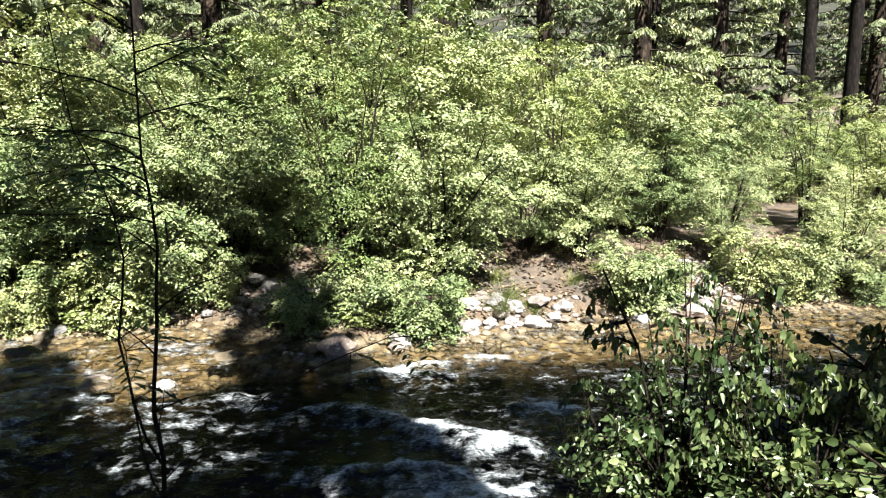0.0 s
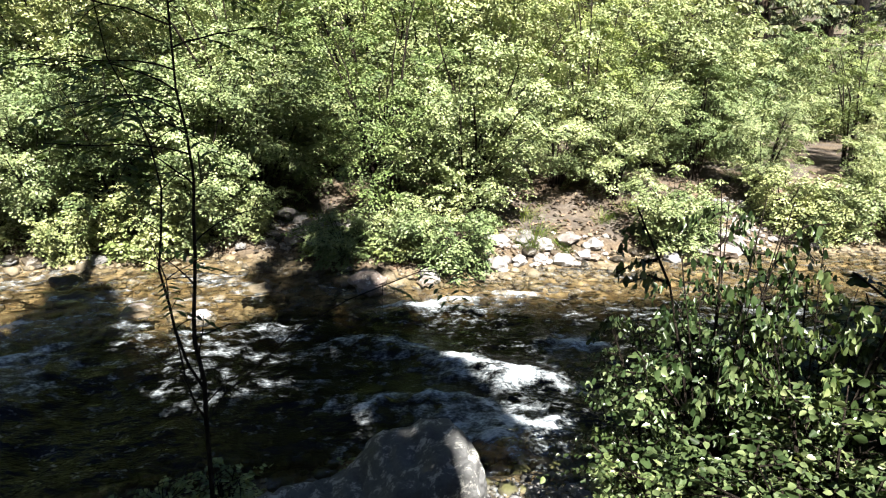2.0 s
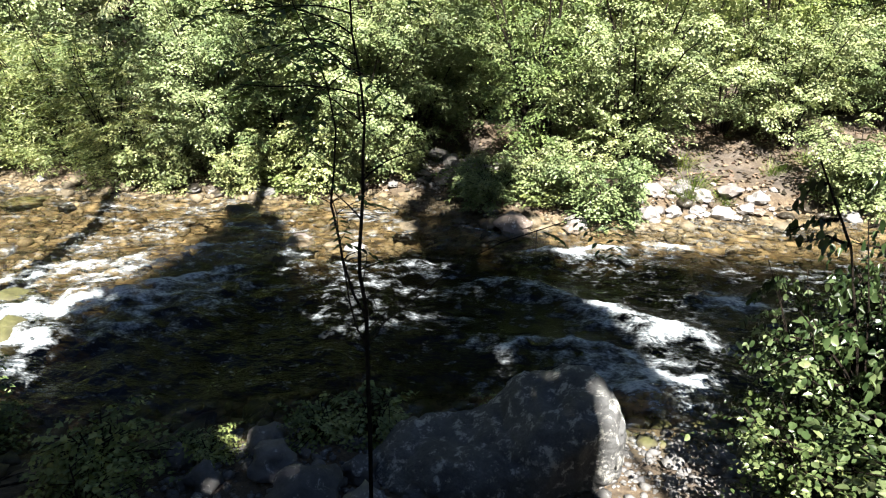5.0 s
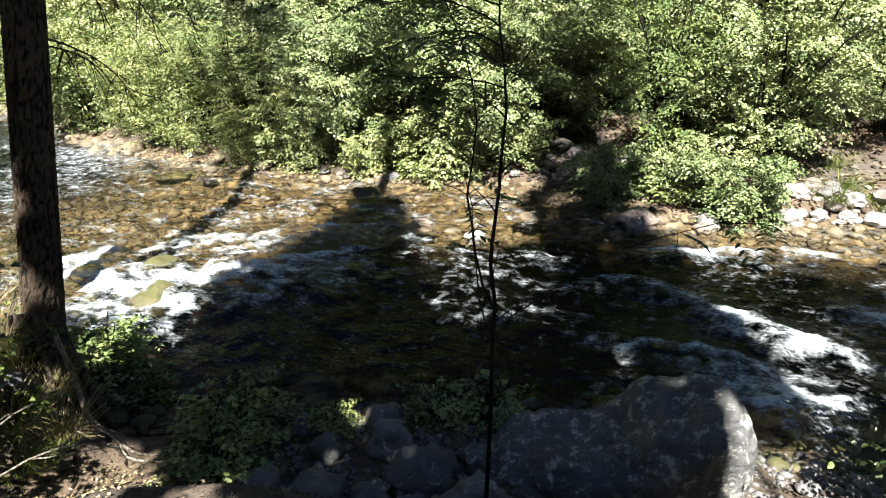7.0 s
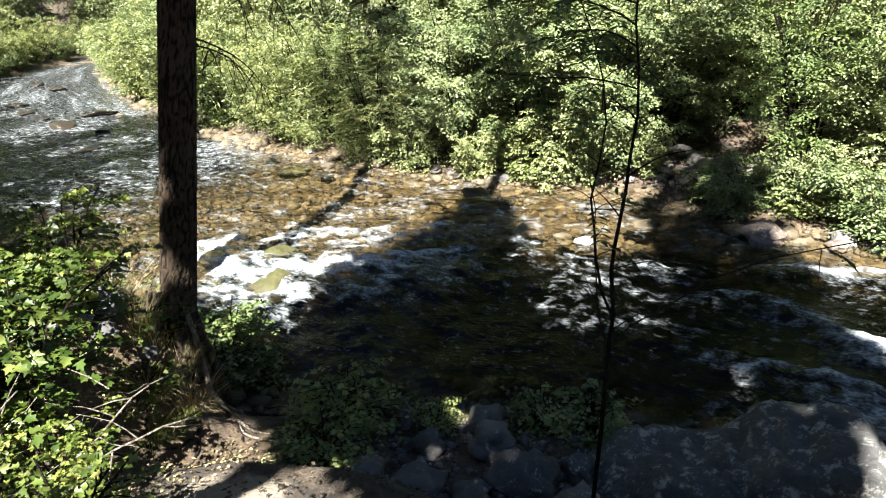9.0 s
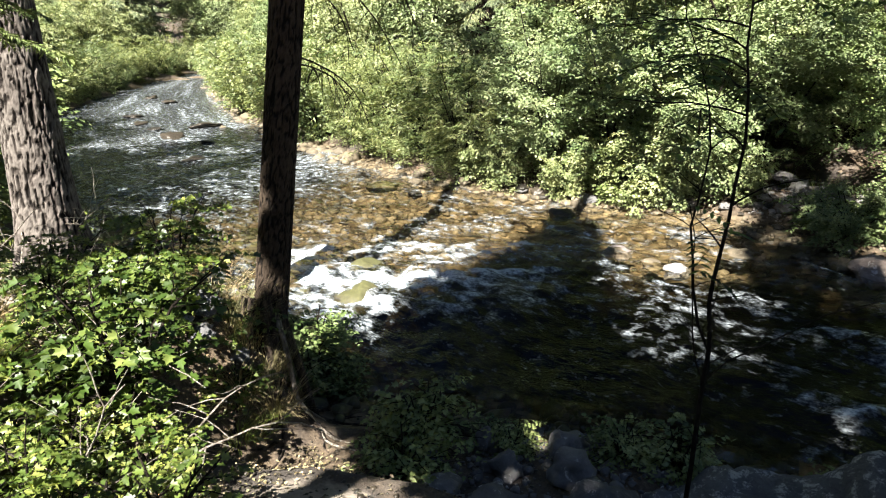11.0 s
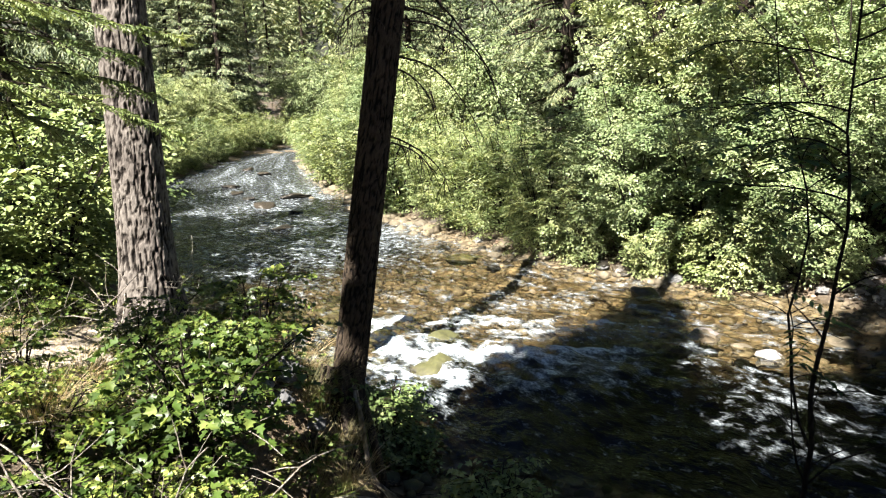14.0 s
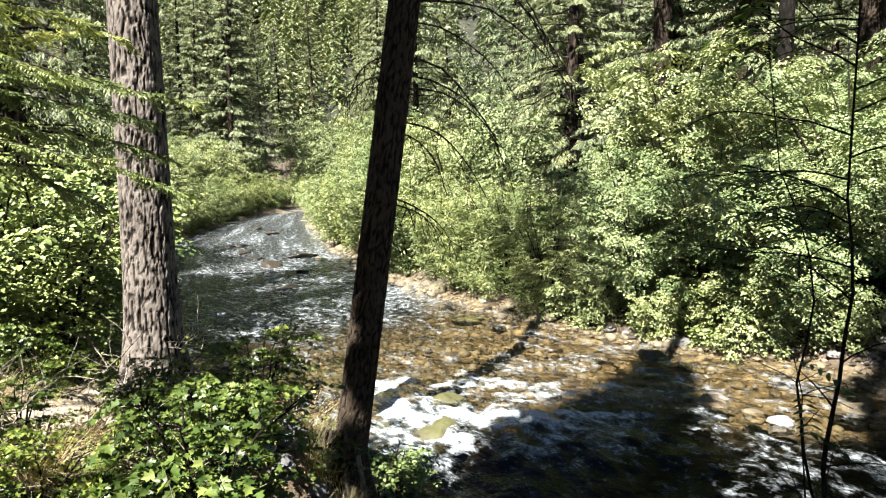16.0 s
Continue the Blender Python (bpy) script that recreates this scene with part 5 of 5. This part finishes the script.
TW = [(1.62, 140, 0.22, 2.0, 0), (1.5, 20, 0.2, 0.9, 0), (1.95, 150, 0.2, 0.9, 1), (1.75, 10, 0.2, 0.7, 0), (2.1, 20, 0.25, 1.0, 0), (2.3, 170, 0.3, 0.8, 1)]
TW += [(float(h), float(RNG.uniform(0, 360)), float(RNG.uniform(0.25, 0.55)), 0.5, 4) for h in np.linspace(2.4, 4.2, 28)]
sapling = rowan("slim dark rowan sapling with feathered leaves", ROWAN[0], ROWAN, np.interp(np.linspace(0, 1, 16), [0, 0.3, 1], [0.0105, 0.0085, 0.002]), TW, 0.05)
for name, line, r in (("side_stem", SIDE_STEM, 0.0055), ("side_stem", LOW_STEM, 0.004), ("arching_branch", ARCH, 0.004)):
    tube = Tubes()
    tube.add(line, np.linspace(r, 0.0015, len(line)), 6)
    line = np.array(line)
    for j in range(7):
        a = int(RNG.integers(1, len(line) - 1))
        tube.add(curve(line[a], rand(3) * np.array([1, 1, 0.4]) + np.array([0, 0, 0.5]), RNG.uniform(0.07, 0.2), 5, 0.6, 0.2), np.linspace(0.002, 0.001, 5), 4)
    part(name, tube.mesh(name, SAPLING_BARK), sapling)
    fronds = Leaves(OVAL, 0.25)
    for a in ((-1, -1, -2, -3) if name == "arching_branch" else (-1, -2, -3)):
        rach = curve(line[a], (RNG.uniform(-0.4, 1.0), rand(1)[0], -0.1), RNG.uniform(0.13, 0.19), 7, 0.9, 0.05)
        d = unit(np.gradient(rach, axis=0))
        for sgn in (1, -1):
            fronds.add(rach[1:], (unit(np.cross(d, [0, 0, 1.0])) * sgn + d * 0.35)[1:], np.array([0, 0, 1.0]) + rand((6, 3)) * 0.3, 0.042 * RNG.uniform(0.8, 1.1, 6), 0.015)
    part("foliage", fronds.mesh("foliage", LEAF_DARK), sapling, "feathered dark green leaves")

# leafy shrub on the shore, close to the camera
dogwood = shrub("bright broad-leaved dogwood shrub on the near shore", 1.35, 0.8, 12, 10, 3, 6, 0.047, LEAF_DOGWOOD, OVAL, 0.7, 0.12, 0.95, "near bank shrubs")
settle(dogwood, 1.55, 2.75, 0)
for x, y, s, tall in ((1.15, 2.85, 0.7, 0.8), (2.1, 2.9, 1.05, 1.1), (1.5, 2.2, 0.8, 0.8), (2.3, 2.2, 0.95, 1.0), (2.8, 2.8, 1.1, 1.2), (1.9, 3.3, 1.0, 1.2), (3.3, 3.3, 1.2, 1.3), (2.7, 3.5, 1.0, 1.2), (1.15, 3.2, 0.6, 1.15), (1.35, 3.0, 0.6, 1.75), (1.75, 2.9, 0.55, 1.6)):
    place(dogwood, x, y, None, s, tall)
fern = shrub("small bright green plant among the shore stones", 0.52, 0.17, 9, 7, 2, 5, 0.045, LEAF_FRESH, LOBED, 0.85, 0.1, 0.6, "shore plants", TWIG, "shore_plant", "plant")
settle(fern, -2.62, 2.5, 0)
for x, y, s in ((-4.25, 2.82, 1.1), (-4.15, 2.8, 1.0), (-4.35, 2.88, 0.9), (-4.22, 2.72, 0.9)):
    place(fern, x, y, None, s, s, 0.02)
for x, y, s in ((-2.4, 2.11, 0.8), (-3.95, 2.62, 0.9), (-3.85, 2.75, 0.8), (-2.35, 2.9, 0.45), (-1.6, 3.25, 0.7), (-1.3, 3.4, 0.8), (-0.5, 3.85, 0.6), (-2.15, 2.85, 0.55), (-2.75, 2.45, 0.7)):
    place(fern, x, y, None, s)

# maple and brush on the left bank
maple = shrub("young maple bush with lobed sunlit leaves", 1.05, 0.55, 8, 8, 2, 6, 0.056, LEAF_MAPLE, LOBED, 0.95, 0.15, 0.7, "near bank shrubs", TWIG, "maple_bush", "shrub")
settle(maple, -3.35, 1.0, 0)
place(maple, -4.2, 1.75, 120, 0.75)
place(maple, -3.75, 1.2, 60, 0.6)
for x, y, k in ((-4.55, 1.2, 0.5), (-4.3, 1.0, 0.5), (-5.6, 0.2, 0.6), (-5.9, 0.65, 0.55), (-5.3, -0.2, 0.55)):
    place(maple, x, y, None, k)
for x, y, s in ((-3.05, 0.6, 0.5), (-3.85, 1.45, 0.55), (-2.5, 0.35, 0.5), (-2.75, 0.9, 0.45), (-4.3, 0.35, 0.5), (-3.6, 0.15, 0.5)):
    place(maple, x, y, None, s)
bush = shrub("sunlit green bush beside the big pine", 2.6, 1.2, 11, 11, 1, 6, 0.062, LEAF_FRESH, OVAL, 0.72, 0.1, 0.7, "near bank shrubs", tufts=2, many=30, wide=0.2)
settle(bush, -7.2, 1.0, 0)
for x, y, s in ((-6.6, 0.3, 0.8), (-8.3, 0.9, 1.0), (-9.5, 1.5, 1.0), (-11.8, 2.0, 1.0), (-7.8, -0.3, 1.0)):
    place(bush, x, y, None, s)


def tuft(label, count, length, material, spread=0.16):
    g = Leaves(BLADE, 0.0, 0.6)
    a = RNG.normal(0.9, 1.1, count)
    out = np.stack([np.cos(a), np.sin(a), np.zeros(count)], -1)
    lean = RNG.uniform(0.02, 0.9, count)[:, None] ** 1.5
    P = out * RNG.uniform(0, spread, count)[:, None]
    g.add(P, out * lean + np.array([0, 0, 1.0]), out * -1.0 + np.array([0, 0, 0.6]) + rand((count, 3)) * 0.3, length * RNG.uniform(0.3, 1.1, count), 0.003)
    return tagged(part("grass_tuft", g.mesh("grass_tuft", material)), label, "grass", "grass tufts")


dry = tuft("tuft of dry straw-coloured grass on the bank edge", 240, 0.42, DRY_GRASS)
green = tuft("tuft of green grass on the bank", 200, 0.26, GREEN_GRASS)
settle(dry, -3.62, 1.8, 0)
settle(green, -3.3, 1.6, 0)
for i in range(9):
    place(dry, -3.62 + rand(1)[0] * 0.3, 1.8 + rand(1)[0] * 0.15, None, RNG.uniform(0.7, 1.1))
for i in range(26):
    x, y = RNG.uniform(-6.5, -2.6), RNG.uniform(-0.2, 1.9)
    place(green if i % 3 else dry, x, min(y, float(near_edge(x)) - 0.9), None, RNG.uniform(0.5, 1.0))
for i in range(26):
    x = RNG.uniform(-12, 6)
    place(green, x, float(far_edge(x)) + RNG.uniform(0.4, 1.6), None, RNG.uniform(0.8, 1.8))
for i in range(48):
    b = Tubes()
    x, y = RNG.uniform(-5.4, -2.6), RNG.uniform(-0.5, 1.3)
    br = curve((x, y, float(land(x, y)) + 0.02), (rand(1)[0], rand(1)[0], RNG.uniform(0.3, 0.9)), RNG.uniform(0.6, 1.1), 9, 0.9, 0.2)
    b.add(br, np.linspace(0.007, 0.003, 9), 5)
    stick = tagged(part("dead_branch", b.mesh("dead_branch", DEADWOOD)), "bleached dead branch lying in the brush", "branch", "dead branches")
    for j in range(5):
        t = Tubes()
        t.add(curve(br[2 + j], rand(3) + np.array([0, 0, 0.5]), 0.3, 5, 0.2, 0.25), np.linspace(0.004, 0.0015, 5), 4)
        part("twig", t.mesh("twig", DEADWOOD), stick)

# low growth and litter over the left bank
seedling = shrub("low leafy maple seedling in the brush", 0.45, 0.3, 6, 6, 1, 5, 0.045, LEAF_MAPLE, LOBED, 0.95, 0.15, 0.7, "bank seedlings", TWIG, "maple_seedling", "plant")
place(seedling, -3.82, 2.0, 30, 1.0)
place(seedling, -3.68, 1.88, 200, 0.8)
settle(seedling, -3.2, 0.35, 0)
for i in range(64):
    x = RNG.uniform(-6.5, -1.9)
    y = RNG.uniform(-0.6, 1.75) if x < -3.0 else RNG.uniform(-0.6, 1.0)
    if math.hypot(x + 4.9, (y - 0.75) * 1.4) < 0.75 or (x > -3.4 and y > 1.15):
        continue
    place(seedling, x, min(y, float(near_edge(x)) - 0.7), None, RNG.uniform(0.4, 0.9))


def litter(count, x0, x1, y0, y1, label, material=DRY_GRASS):
    lv = Leaves(DIAMOND, 0.5)
    xs, ys = rand(count, x0, x1), rand(count, y0, y1)
    keep = ys < near_edge(xs) - 0.5
    xs, ys = xs[keep], ys[keep]
    k = len(xs)
    a = rand(k, 0, 6.28)
    lv.add(np.stack([xs, ys, land(xs, ys) + 0.012], -1), np.stack([np.cos(a), np.sin(a), 0.3 * rand(k)], -1), np.array([0, 0, 1.0]) + rand((k, 3)) * 0.5, RNG.uniform(0.012, 0.036, k), RNG.uniform(0.008, 0.02, k))
    return tagged(part("leaf_litter", lv.mesh("leaf_litter", material)), label, "leaf litter", kind="stuff")


litter(7500, -7.0, -2.4, -1.0, 2.0, "dry pale fallen leaves on the bank")
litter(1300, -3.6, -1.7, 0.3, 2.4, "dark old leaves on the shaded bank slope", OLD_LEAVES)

# litter under the far shrubs


def far_litter(count, label):
    lv = Leaves(OVAL, 0.5)
    xs = rand(count, -9, 8)
    ys = far_edge(xs) + RNG.uniform(0.1, 2.6, count)
    a = rand(count, 0, 6.28)
    lv.add(np.stack([xs, ys, land(xs, ys) + 0.02], -1), np.stack([np.cos(a), np.sin(a), 0.5 * rand(count)], -1), np.array([0, 0, 1.0]) + rand((count, 3)) * 0.9, RNG.uniform(0.05, 0.12, count), 0.045)
    return tagged(part("leaf_litter", lv.mesh("leaf_litter", OLD_LEAVES)), label, "leaf litter", kind="stuff")


far_litter(5200, "dark rotting leaves under the far shrubs")
